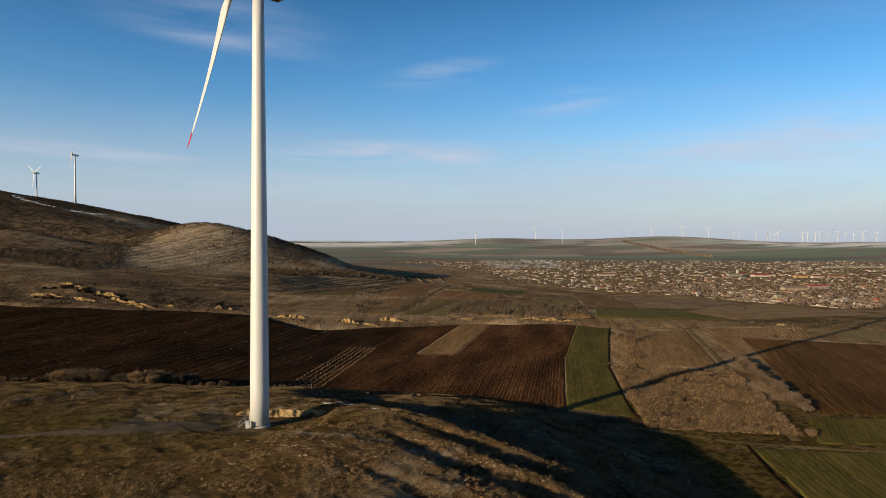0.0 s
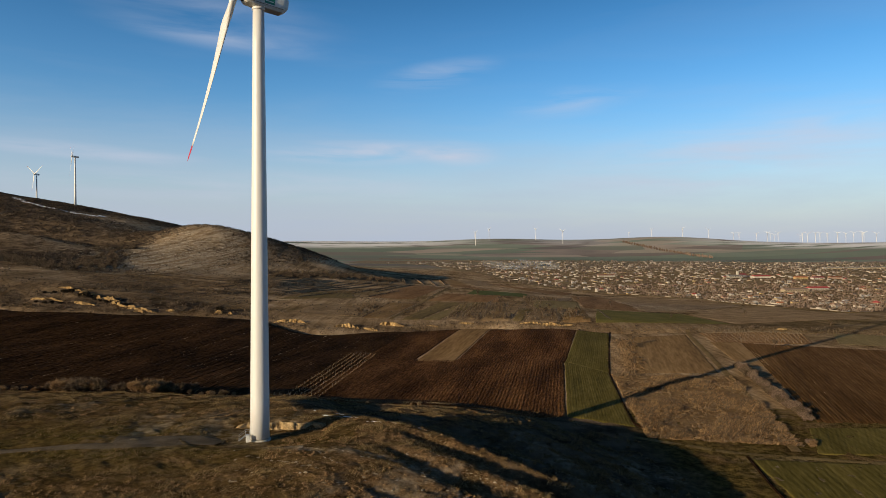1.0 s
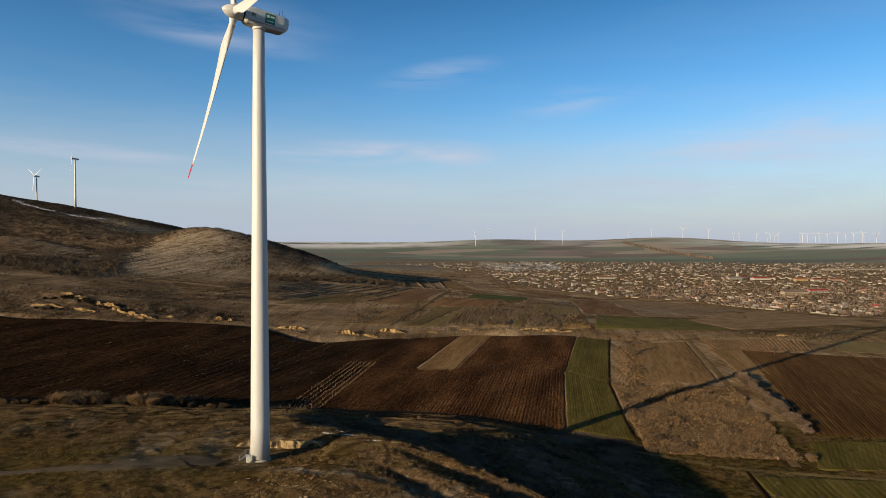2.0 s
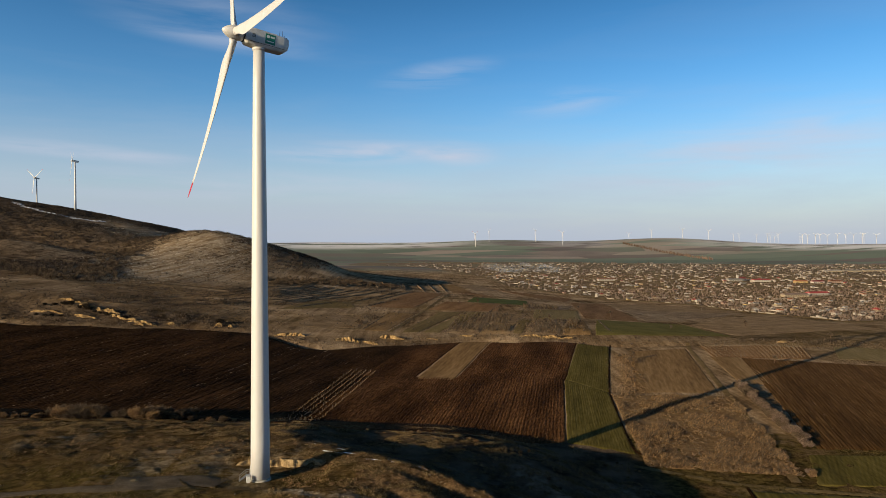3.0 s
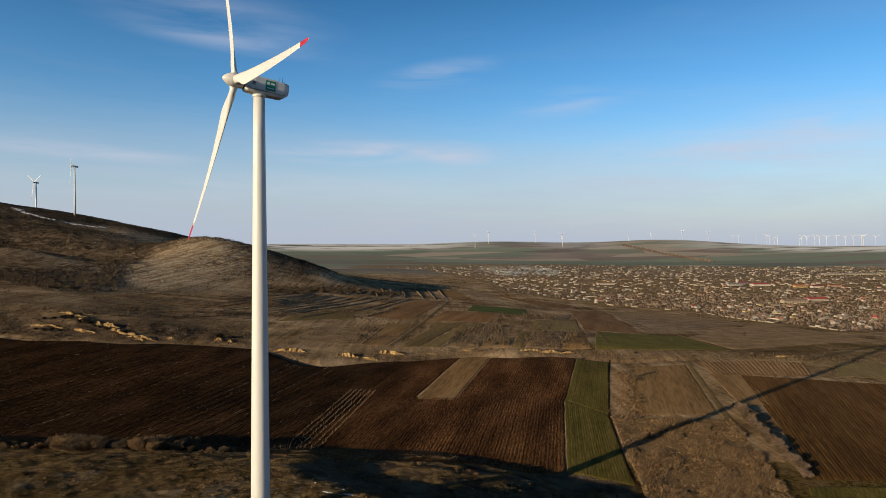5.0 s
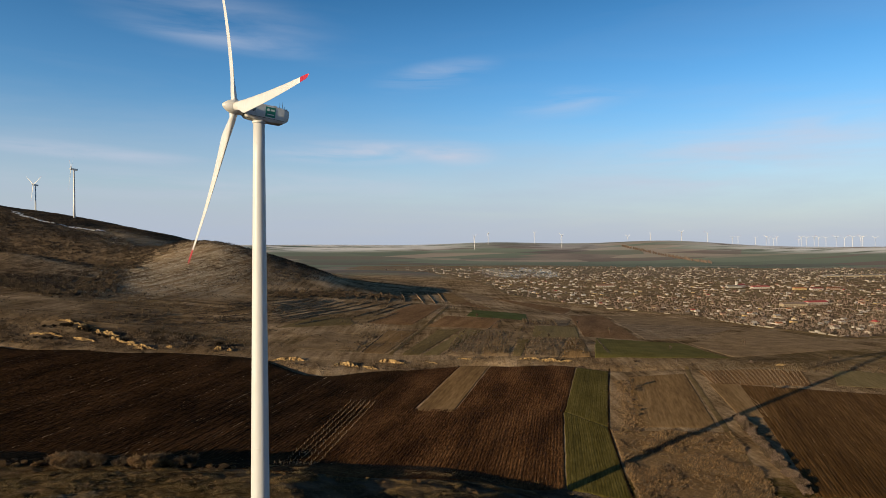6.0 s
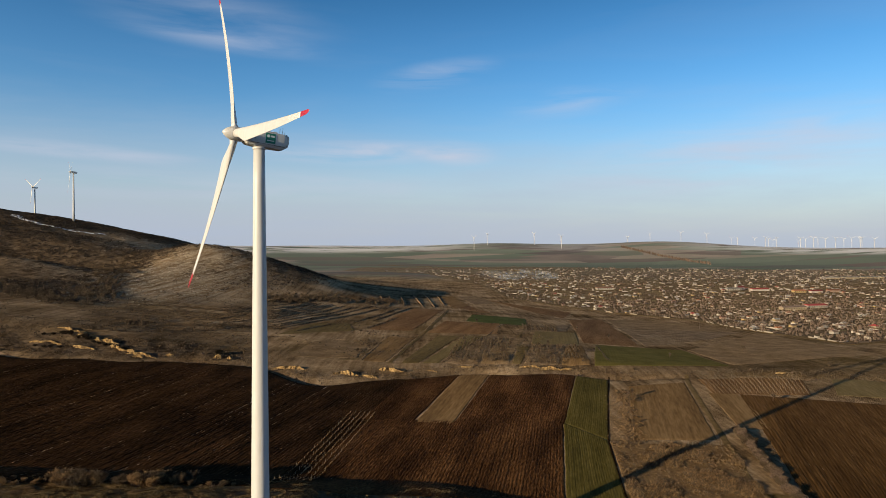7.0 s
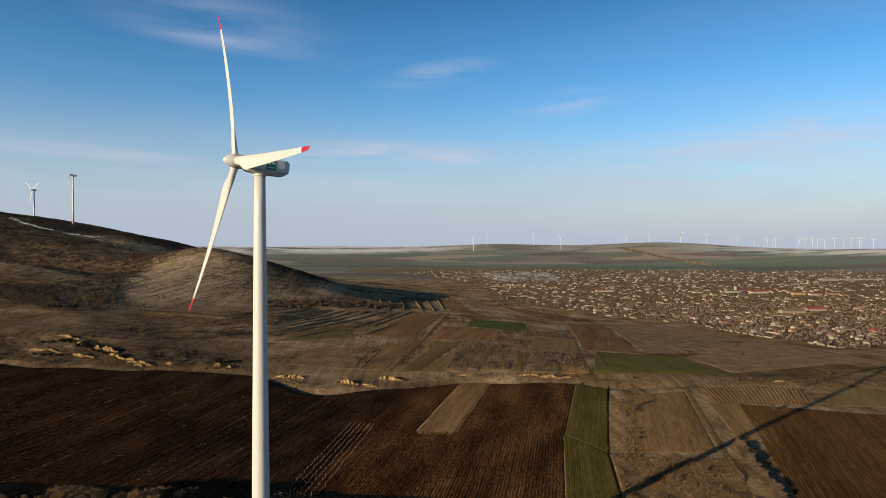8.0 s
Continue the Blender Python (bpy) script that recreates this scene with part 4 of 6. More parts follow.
def bare_plant(name, tall, spread, label, category, twigmat, stems=1, twigs=420, thick=0.05, seed=1):
    """A leafless shrub or tree: stems that fork into limbs, and a spray of twigs."""
    r = random.Random(seed)
    thing = tagged(new(name), label, category)
    bm = bmesh.new()
    tips = []

    def grow(p, d, length, rad, level):
        q = p + d * length
        stick(bm, p, q, rad, rad * 0.62, 6 if level == 0 else 4)
        tips.append((tuple(q), tuple(d)))
        if stems > 1:
            tips.append((tuple(p + d * length * 0.45), tuple((d + Vector((r.gauss(0, 0.8), r.gauss(0, 0.8), 0))).normalized())))
        if level < 3:
            for _ in range(3 if level else 4):
                nd = (d + Vector((r.gauss(0, 0.5), r.gauss(0, 0.5), r.uniform(0.0, 0.4))) * spread).normalized()
                grow(p + d * length * r.uniform(0.6, 1.0), nd, length * r.uniform(0.55, 0.8), rad * 0.55, level + 1)

    for k in range(stems):
        a = 2 * math.pi * k / stems + r.random()
        lean = 0.15 if stems == 1 else 0.55
        d = Vector((math.cos(a) * lean * r.random(), math.sin(a) * lean * r.random(), 1)).normalized()
        grow(Vector((0.25 * math.cos(a) * (stems > 1), 0.25 * math.sin(a) * (stems > 1), -0.25)), d, tall * (0.36 if stems == 1 else 0.24), tall * (0.028 if stems == 1 else 0.014), 0)
    part("trunk", from_bm("limbs", bm, BARK), thing)
    V, F = limb_twigs([t for t in tips], twigs, tall * 0.16, thick)
    part("crown", mesh_of("crown", V, F, twigmat), thing)
    return thing


SHRUBS = [bare_plant("shrub", 3.2, 1.0, "leafless brown shrub with dense bare twigs", "shrub", TWIG, 8, 3200, 0.055, 1),
          bare_plant("shrub", 2.6, 1.2, "low spreading leafless shrub on dry ground", "shrub", TWIG, 8, 2800, 0.055, 2),
          bare_plant("shrub", 3.0, 1.0, "straw-coloured dry bush with upright stems", "shrub", DRYTWIG, 9, 3200, 0.05, 3),
          bare_plant("shrub", 3.4, 0.7, "grey-brown upright leafless hedge shrub", "shrub", HEDGETWIG, 9, 3200, 0.055, 6)]
TREES = [bare_plant("tree", 7.0, 0.9, "leafless field tree with rounded bare crown", "tree", TWIG, 1, 1500, 0.08, 4),
         bare_plant("tree", 6.0, 1.0, "small leafless orchard tree", "tree", TWIG, 1, 1300, 0.08, 5)]
for k, ob in enumerate(SHRUBS + TREES):
    x, y = ((-118, 226), (-126, 221), (116, 194), (150.5, 316), (117, 380), (-64, 489))[k]
    ob.matrix_basis = pose(x, y, float(height(x, y)), 0, 0, 40 * k)


def plant(kinds, x, y, s, group=""):
    ob = kinds[int(rng.integers(len(kinds)))]
    m = pose(x, y, float(height(x, y)) - 0.05, 0, 0, float(rng.uniform(0, 360)))
    c = copy_thing(ob, m @ Matrix.Diagonal((s, s, s * float(rng.uniform(0.85, 1.15)), 1)))
    return tagged(c, group=group)


for f in np.linspace(0, 1, 84):
    x, y = 150 - 21 * f + rng.normal(0, 1.0), 314 - 95 * f + rng.normal(0, 1.0)
    plant([SHRUBS[0], SHRUBS[3], SHRUBS[3], SHRUBS[1]], x, y, float(rng.uniform(0.9, 2.0) * (1.3 - 0.4 * f)), "hedge shrubs")
for k in range(4):
    plant([SHRUBS[2], SHRUBS[3]], 114.5 + rng.normal(0, 1.6), 193 + rng.normal(0, 1.8), float(rng.uniform(0.7, 1.1)), "hedge shrubs")
for f in np.linspace(0, 1, 26):
    x, y = 118 - 28 * f + rng.normal(0, 1.8), 398 - 108 * f + rng.normal(0, 2.0)
    plant([SHRUBS[0], SHRUBS[1], TREES[1]], x, y, float(rng.uniform(0.35, 0.8)), "shrubs between fields")
for k in range(64):
    x = rng.uniform(-165, -70)
    y = 221 + rng.normal(0, 3.5) + 0.05 * (x + 110)
    plant([SHRUBS[0], SHRUBS[2]], x, y, float(rng.uniform(0.8, 1.4) * (2.1 if -140 < x < -92 else 0.8)), "shrubs on the field edge")
for k in range(30):
    x = rng.uniform(-65, 40)
    y = 212 - 0.004 * (x + 30) ** 2 + rng.normal(0, 3.5)
    plant([SHRUBS[2], SHRUBS[1]], x, y, float(rng.uniform(0.3, 0.7)), "shrubs on the slope")
for x, y in ((-60, 489), (-66, 492), (88, 542), (84, 536), (92, 545), (112, 519), (115, 525), (110, 512), (116, 535), (60, 540), (66, 546), (48, 530), (200, 374), (40, 720), (118, 735), (126, 700), (150, 690), (165, 610),
             (190, 515), (275, 560), (300, 480), (-10, 640), (70, 600), (95, 590), (30, 530)):
    plant(TREES + [SHRUBS[0]], x + rng.normal(0, 1), y + rng.normal(0, 1), float(rng.uniform(0.6, 1.0)), "scattered field trees")
for k in range(90):
    x = rng.uniform(-330, 330)
    y = float(gully_y(x)) + rng.normal(4, 6)
    plant(SHRUBS, x, y, float(rng.uniform(0.35, 1.0)), "gully shrubs")
for k in range(60):
    x, y = rng.uniform(16, 64), rng.uniform(118, 205)
    plant([SHRUBS[2], SHRUBS[1]], x, y, float(rng.uniform(0.3, 0.7)), "shrubs on the slope")

# added dark bushes stand in for the shadowed hollows of the banks
thorn = bare_plant("hollow_bush", 3.4, 1.2, "dense dark bush standing for a shaded hollow in the gully", "shrub", HOLLOWTWIG, 8, 2600, 0.12, 9)
thorn.matrix_basis = pose(-295, 487, float(height(-295, 487)))
for x, y, q in ((-291, 486, 1.4), (-298, 488, 1.2), (-277, 482, 1.5), (-274, 481, 1.1), (-281, 480, 1.0), (-166, 463, 1.5), (-168, 464, 1.1), (-262, 474, 0.8), (-256, 471, 0.9), (-250, 469, 0.8), (-244, 466, 0.9), (-238, 463, 0.8),
                (-296, 461, 0.8), (-290, 460, 0.9), (-284, 461, 0.7), (-303, 462, 0.7), (-268, 477, 0.8), (-312, 486, 0.8), (-305, 487, 0.8)):
    m = pose(x, y, float(height(x, y)) - 0.1, 0, 0, float(rng.uniform(0, 360)))
    tagged(copy_thing(thorn, m @ Matrix.Diagonal((q * 2.0, q * 1.5, q * 1.5, 1))), group="thorn bushes in the gully")

# dry brush along the gully and over the pasture
N = 2600
x = rng.uniform(-400, 380, N)
xy = np.column_stack([x, gully_y(x) + rng.normal(6, 7, N)])
V, F = twig_arrays(on_land(xy), rng.uniform(0.5, 1.6, N), rng.uniform(1.0, 2.8, N), 20, 0.075)
stuff("dry_brush", V, F, [TWIG], "low dry brush lining the gully", "brush")

N = 17000
xy = np.column_stack([rng.uniform(-430, 260, N), rng.uniform(462, 930, N)])
keep = (wobble(xy[:, 0], xy[:, 1], 38, 6.0) + 0.35 * rng.normal(size=N) > np.where(xy[:, 0] < -130, 0.12, 0.4))
crop = (xy[:, 0] > 20) & (xy[:, 0] < 125) & (xy[:, 1] > 720) & (xy[:, 1] < 910) | (xy[:, 0] > 112) | (xy[:, 0] > -59) & (xy[:, 0] < 5) & (xy[:, 1] > 681) & (xy[:, 1] < 905) | (xy[:, 0] > -12) & (xy[:, 0] < 72) & (xy[:, 1] > 596) & (xy[:, 1] < 681)
xy = xy[keep & ~crop]
V, F = twig_arrays(on_land(xy), rng.uniform(0.5, 1.9, len(xy)), rng.uniform(1.0, 3.5, len(xy)), 10, 0.22)
stuff("pasture_brush", V, F, [SHADETWIG], "patches of low bare brush on the pasture", "brush")
N = 1500
x = rng.uniform(-400, -120, N)
xy = np.column_stack([x, gully_y(x) + rng.uniform(4, 50, N)])
xy = xy[wobble(xy[:, 0], xy[:, 1], 14, 2.0) + 0.4 * rng.normal(size=N) > 0.1]
V, F = twig_arrays(on_land(xy), rng.uniform(0.6, 2.0, len(xy)), rng.uniform(1.2, 3.4, len(xy)), 16, 0.14)
stuff("bank_brush", V, F, [TWIG], "dark bare brush above the eroded gully", "brush")
# orchard plots of regular small bushes
pts = []
for ox, oy, nx, ny in ((4, 474, 8, 30), (31, 474, 7, 30), (64, 472, 8, 19), (92, 472, 6, 20), (86, 655, 12, 16)):
    for i in range(nx):
        for j in range(ny):
            if rng.random() < 0.8:
                pts.append((ox + 3.2 * i + 0.12 * 4 * j + rng.normal(0, 0.4), oy + 4 * j + rng.normal(0, 0.5)))
pts = np.array(pts)
pts = pts[wobble(pts[:, 0], pts[:, 1], 15, 1.4) + 0.5 * rng.normal(size=len(pts)) > -0.35]
V, F = twig_arrays(on_land(pts, -0.3), rng.uniform(1.2, 3.4, len(pts)), rng.uniform(1.8, 4.0, len(pts)), 44, 0.15)
stuff("orchard_bushes", V, F, [TWIG], "rows of small bare orchard bushes", "bushes")

# scrub woods on the hills
N = 60000
xy = np.column_stack([rng.uniform(-1100, -120, N), rng.uniform(640, 1330, N)])
z = height(xy[:, 0], xy[:, 1])
knob = bell(xy[:, 0], xy[:, 1], -362, 850, 75, 150)
bare = bell(xy[:, 0], xy[:, 1], -560, 1150, 110, 80) + 1.6 * bell(xy[:, 0], xy[:, 1], -535, 795, 85, 55)
dens = ss(8, 22, z) * (1 - ss(118, 135, z)) * (1 - np.clip(1.7 * knob, 0, 0.97)) * (1 - np.clip(bare, 0, 0.93)) * (0.55 + 0.45 * wobble(xy[:, 0], xy[:, 1], 60, 2.0))
xy = xy[rng.random(N) < dens * 1.5]
big = 0.75 + 0.5 * ss(-0.3, 0.7, wobble(xy[:, 0], xy[:, 1], 40, 2.6))
V, F = twig_arrays(on_land(xy), rng.uniform(1.2, 3.2, len(xy)) * big, rng.uniform(3.5, 7.5, len(xy)) * big, 15, 0.30)
stuff("hill_scrub", V, F, [SHADETWIG], "leafless scrub woods covering the hill slopes", "woods")
N = 520
f = rng.uniform(0, 1, N)
xy = np.column_stack([-560 + 190 * f + rng.normal(0, 12, N), 690 - 50 * f + 16 * np.sin(5 * f) + rng.normal(0, 11, N)])
more = np.column_stack([-380 - 140 * (g := rng.uniform(0, 1, 520)) + rng.normal(0, 13, 520), 670 + 380 * g + rng.normal(0, 12, 520)])
rightfoot = np.column_stack([-230 + 160 * (g2 := rng.uniform(0, 1, 420)) + rng.normal(0, 8, 420), 800 + 170 * g2 + rng.normal(0, 16, 420)])
xy = np.vstack([xy, more, rightfoot])
V, F = twig_arrays(on_land(xy), rng.uniform(2.0, 4.8, len(xy)), rng.uniform(5.0, 9.5, len(xy)), 50, 0.24)
stuff("hill_foot_trees", V, F, [TWIG], "thicket of bare trees along the hill foot", "trees")

# village trees and the far row of poplars
pts = np.column_stack([rng.uniform(-160, 2200, 26000), rng.uniform(600, 2980, 26000)])
pts = pts[in_village(pts[:, 0], pts[:, 1])]
pts = pts[rng.random(len(pts)) < 0.30 + 0.5 * ss(-0.4, 0.6, wobble(pts[:, 0], pts[:, 1], 70, 2.0))]
near = pts[:, 1] < 1500
pts = np.vstack([pts[near], pts[~near][::2]])
extra = np.column_stack([rng.uniform(300, 900, 3000), rng.uniform(600, 1300, 3000)])
pts = np.vstack([pts, extra[in_village(extra[:, 0], extra[:, 1])]])
V, F = twig_arrays(on_land(pts), rng.uniform(2.0, 5.6, len(pts)), rng.uniform(3.5, 8.5, len(pts)), 26, 0.28)
stuff("village_trees", V, F, [VTREE], "bare garden trees between the village houses", "trees")
f = np.linspace(0, 1, 110)
xy = np.column_stack([1366 - 194 * f + rng.normal(0, 5, 110), 3150 + 900 * f])
V, F = twig_arrays(on_land(xy), rng.uniform(14, 22, 110), rng.uniform(9, 16, 110), 30, 1.4)
stuff("poplar_row", V, F, [VTREE], "row of bare trees along a far road", "trees")

# weeds of the abandoned field
def blade_arrays(base, high, wide, count, thick):
    """Single pointed blades that lean out of each tuft, combed a little by the wind."""
    m = len(base) * count
    b, h, w = np.repeat(base, count, 0), np.repeat(high, count), np.repeat(wide, count)
    a = rng.uniform(0, 2 * np.pi, m)
    rad = rng.uniform(0, 1, m) ** 0.7
    s = b + np.column_stack([np.cos(a) * rad * w * 0.4, np.sin(a) * rad * w * 0.4, np.full(m, -0.04)])
    e = s + np.column_stack([np.cos(a) * h * 0.55 * rad + 0.35 * h, np.sin(a) * h * 0.55 * rad - 0.15 * h, h * rng.uniform(0.5, 1.05, m)])
    f = rng.uniform(0, np.pi, m)
    side = np.column_stack([np.cos(f), np.sin(f), np.zeros(m)]) * (thick * rng.uniform(0.6, 1.4, m) * np.sqrt(h / 0.35))[:, None] / 2
    V = np.stack([s - side, s + side, e], 1).reshape(-1, 3)
    return V, (np.arange(m)[:, None] * 3 + np.arange(3)).tolist()


N = 15000
u = rng.uniform(0, 1, N)
v_ = (rng.integers(0, 28, N) + 0.5 + rng.normal(0, 0.22, N)) / 28
xy = ((1 - u) * (1 - v_))[:, None] * np.array([66, 200]) + ((1 - u) * v_)[:, None] * np.array([112, 192]) + (u * v_)[:, None] * np.array([136, 292]) + (u * (1 - v_))[:, None] * np.array([80, 296])
lush = wobble(xy[:, 0], xy[:, 1], 12, 5.0) + 0.5 * wobble(xy[:, 0], xy[:, 1], 4, 2.0)
keep = rng.random(N) < 0.12 + 0.88 * ss(-0.4, 0.4, lush)
xy, lush = xy[keep], lush[keep]
pale = rng.random(len(xy)) < 0.55
for sel, m, lab in ((pale, DRYTWIG, "dense straw-coloured dry weeds on an abandoned field"), (~pale, TWIG, "brown dead weed stalks on an abandoned field")):
    p = xy[sel]
    V, F = blade_arrays(on_land(p, -0.15), rng.uniform(0.6, 1.9, len(p)) * (0.5 + 0.6 * ss(-0.5, 0.8, lush[sel])), rng.uniform(0.7, 1.8, len(p)), 10, 0.11)
    stuff("dry_weeds", V, F, [m], lab, "weeds")
N = 900
f = rng.uniform(0, 1, N)
xy = np.column_stack([112 - 24 * f + rng.normal(0, 4.2, N) + 3, 400 - 105 * f])
V, F = twig_arrays(on_land(xy), rng.uniform(0.3, 1.1, N), rng.uniform(0.8, 2.0, N), 14, 0.1)
stuff("dry_weeds", V, F, [DRYTWIG], "rough dry weeds on a strip between fields", "weeds")

# grass of the knoll
N = 240000
xy = np.column_stack([rng.uniform(-175, 92, N), rng.uniform(88, 236, N)])
k = np.hypot(np.maximum(0, xy[:, 0] + 14) / 68, np.maximum(0, xy[:, 1] - 140) / 108)
pad = (np.abs(xy[:, 1] - 135.5 - 0.02 * (xy[:, 0] + 95)) < 2.0) & (xy[:, 0] < -52) | (np.hypot((xy[:, 0] + 63) / 13, (xy[:, 1] - 141) / 4) < 1) | (np.hypot(xy[:, 0] - TX, xy[:, 1] - TY) < 4.5)
patchy = wobble(xy[:, 0], xy[:, 1], 5, 4.0) + 0.6 * wobble(xy[:, 0], xy[:, 1], 19, 1.0)
stony = (np.hypot((0.91 * (xy[:, 0] + 29) - 0.41 * (xy[:, 1] - 131)) / 9, (0.41 * (xy[:, 0] + 29) + 0.91 * (xy[:, 1] - 131)) / 2.2) < 1) & (rng.random(N) < 0.8)
pad |= (xy[:, 0] > -43) & (xy[:, 0] < -28) & (xy[:, 1] > 152) & (xy[:, 1] < 158.5) | stony
keep = (k < 1.15) & ~pad & (rng.random(N) < 0.2 + 0.8 * ss(-0.6, 0.5, patchy))
xy, patchy = xy[keep], patchy[keep]
dry = rng.random(len(xy)) > np.clip(0.8 * bell(xy[:, 0], xy[:, 1], -85, 140, 60, 20) + 0.25 * (patchy < 0) + 0.5 * (xy[:, 0] > 55), 0, 0.9)
for sel, m, lab, nm in ((dry, STRAW, "tufts of dry yellow-brown grass on the knoll", "dry_grass"), (~dry, GREENBLADE, "short olive grass on the knoll", "green_grass")):
    p = xy[sel]
    big = (0.35 + 0.65 * ss(-0.2, 0.9, patchy[sel])) * (1.0 if m is STRAW else 0.7)
    V, F = blade_arrays(on_land(p), rng.uniform(0.3, 0.8, len(p)) * big, rng.uniform(0.8, 2.0, len(p)), 7, 0.07)
    stuff(nm, V, F, [m], lab, "grass")
N = 7000
xy = np.column_stack([rng.uniform(-110, 60, N), rng.uniform(92, 205, N)])
k = np.hypot(np.maximum(0, xy[:, 0] + 14) / 68, np.maximum(0, xy[:, 1] - 140) / 108)
xy = xy[(k < 1) & (wobble(xy[:, 0], xy[:, 1], 11, 7.0) + 0.3 * rng.normal(size=N) > 0.0) & ((xy[:, 1] > 160) & (rng.random(N) < 0.25) | (xy[:, 0] > -38) & (xy[:, 1] < 158) | (xy[:, 1] < 118)) & (np.hypot(xy[:, 0] - TX, xy[:, 1] - TY) > 6) & (np.hypot((0.91 * (xy[:, 0] + 29) - 0.41 * (xy[:, 1] - 131)) / 10, (0.41 * (xy[:, 0] + 29) + 0.91 * (xy[:, 1] - 131)) / 3) > 1)]
V, F = twig_arrays(on_land(xy), rng.uniform(0.25, 0.7, len(xy)), rng.uniform(0.9, 2.6, len(xy)), 30, 0.05)
N = 1600
p = np.column_stack([rng.uniform(8, 62, N), rng.uniform(108, 205, N)])
p = p[np.sin((0.55 * p[:, 0] + 0.85 * p[:, 1]) / 2.1 + 1.4 * wobble(p[:, 0], p[:, 1], 16)) + 0.4 * rng.normal(size=N) > 0.1]
V2, F2 = twig_arrays(on_land(p), rng.uniform(0.35, 0.95, len(p)), rng.uniform(1.2, 3.2, len(p)), 34, 0.055)
stuff("dry_bushes", V2, F2, [STRAW], "straw-coloured bushes on the steep slope", "bushes")
stuff("dry_bushes", V, F, [DRYTWIG], "small dry bushes scattered over the knoll", "bushes")


# ---- gully banks, stones, snow ----
def bank(x0, y0, x1, y1, tall, label, seed=0, thing="eroded_bank", jag=0.55, face=OCHRE):
    """A crumbling earth face along a line, solid, with gullied front and a grassy back slope."""
    nu, nv = max(20, int(math.hypot(x1 - x0, y1 - y0) * 2.6)), 14
    U, W = np.meshgrid(np.linspace(0, 1, nu), np.linspace(0, 1, nv), indexing="ij")
    ends = np.sin(np.pi * U) ** 0.45
    along = U * math.hypot(x1 - x0, y1 - y0)
    top = np.maximum(0.05, tall * ends * (0.72 + jag * 0.5 * wobble(along, U * 0 + seed, 7, seed) + jag * 0.22 * wobble(along, U * 0, 2.2, seed)))
    prof_h = np.interp(W, [0, 0.1, 0.62, 0.74, 1], [-0.3, 0.12, 0.95, 1.0, 0.0])
    prof_d = np.interp(W, [0, 0.1, 0.62, 0.74, 1], [0.0, 0.15, 0.55, 0.8, 3.2])
    flute = 1.1 * np.abs(np.sin(along * 0.8 + seed + 1.2 * np.sin(W * 3 + along * 0.31))) * (W > 0.05) * (W < 0.7)
    X0, Y0 = x0 + (x1 - x0) * U, y0 + (y1 - y0) * U
    nx, ny = -(y1 - y0), (x1 - x0)
    ln = math.hypot(nx, ny)
    depth = (prof_d + 0.28 * jag * flute + 0.35 * wobble(U * 60, W * 5, 3, seed) + 0.5 * jag * wobble(along, W * 5, 1.9, seed) + 1.6 * jag * wobble(along, U * 0, 6, seed)) * (0.5 + tall * 0.5)
    X, Y = X0 + nx / ln * depth, Y0 + ny / ln * depth
    Z = height(X0, Y0) + prof_h * top - 0.1
    Z[:, -1] = height(X[:, -1], Y[:, -1]) - 0.3
    me = mesh_of(thing, np.stack([X.ravel(), Y.ravel(), Z.ravel()], 1), grid_faces(nu, nv)[:, ::-1], [face, SCRUBTURF], False)
    me.polygons.foreach_set("material_index", np.tile((np.arange(nv - 1) > 8).astype(int), nu - 1))
    tagged(new(thing, me), label, "earth bank", kind="structure")


bank(-52.0, 154.0, -29.0, 155.2, 2.5, "broken ochre cut bank behind the turbine foot", 1.0, jag=0.6, face=CUTBANK)
for k, (cx, wide, tall, off) in enumerate(((-219, 9, 2.4, 6), (-199, 7, 2.4, 5),
                                             (-164, 6, 2.8, 7), (-155, 5, 2.6, 7), (-107, 22, 3.0, 9), (-66, 20, 3.0, 12), (-36, 19, 3.0, 10), (-50, 12, 1.6, 4), (-8, 9, 1.5, 8), (17, 12, 1.9, 8), (72, 30, 2.4, 8), (92, 9, 1.6, 8), (250, 9, 2.0, 8))):
    y = float(gully_y(cx)) + off
    n = max(1, round(wide / 15))
    for j in range(n):
        c, h = cx + (j + 0.5 - n / 2) * wide / n, wide / n * rng.uniform(0.42, 0.62)
        dy = rng.normal(0, 1.2) - 0.2 * (c - cx)
        bank(c - h, y + dy + rng.normal(0, 0.8), c + h, y + dy + rng.normal(0, 0.8), rng.uniform(0.9, 1.35) * tall, "crumbling ochre loess bank in the gully", 0.7 * k + 2 + j)


for k, (ax, ay, bx, by, tall) in enumerate(((-312, 500, -284, 492, 3.4), (-288, 487, -262, 478, 5.0), (-270, 482, -246, 470, 4.6), (-252, 466, -226, 452, 4.4), (-318, 474, -286, 468, 2.6), (-282, 466, -256, 458, 2.8), (-232, 452, -206, 446, 3.6))):
    bank(ax, ay, bx, by, 0.8 * tall, "long eroded loess face with grassy lip", 3.1 + k, jag=0.7)


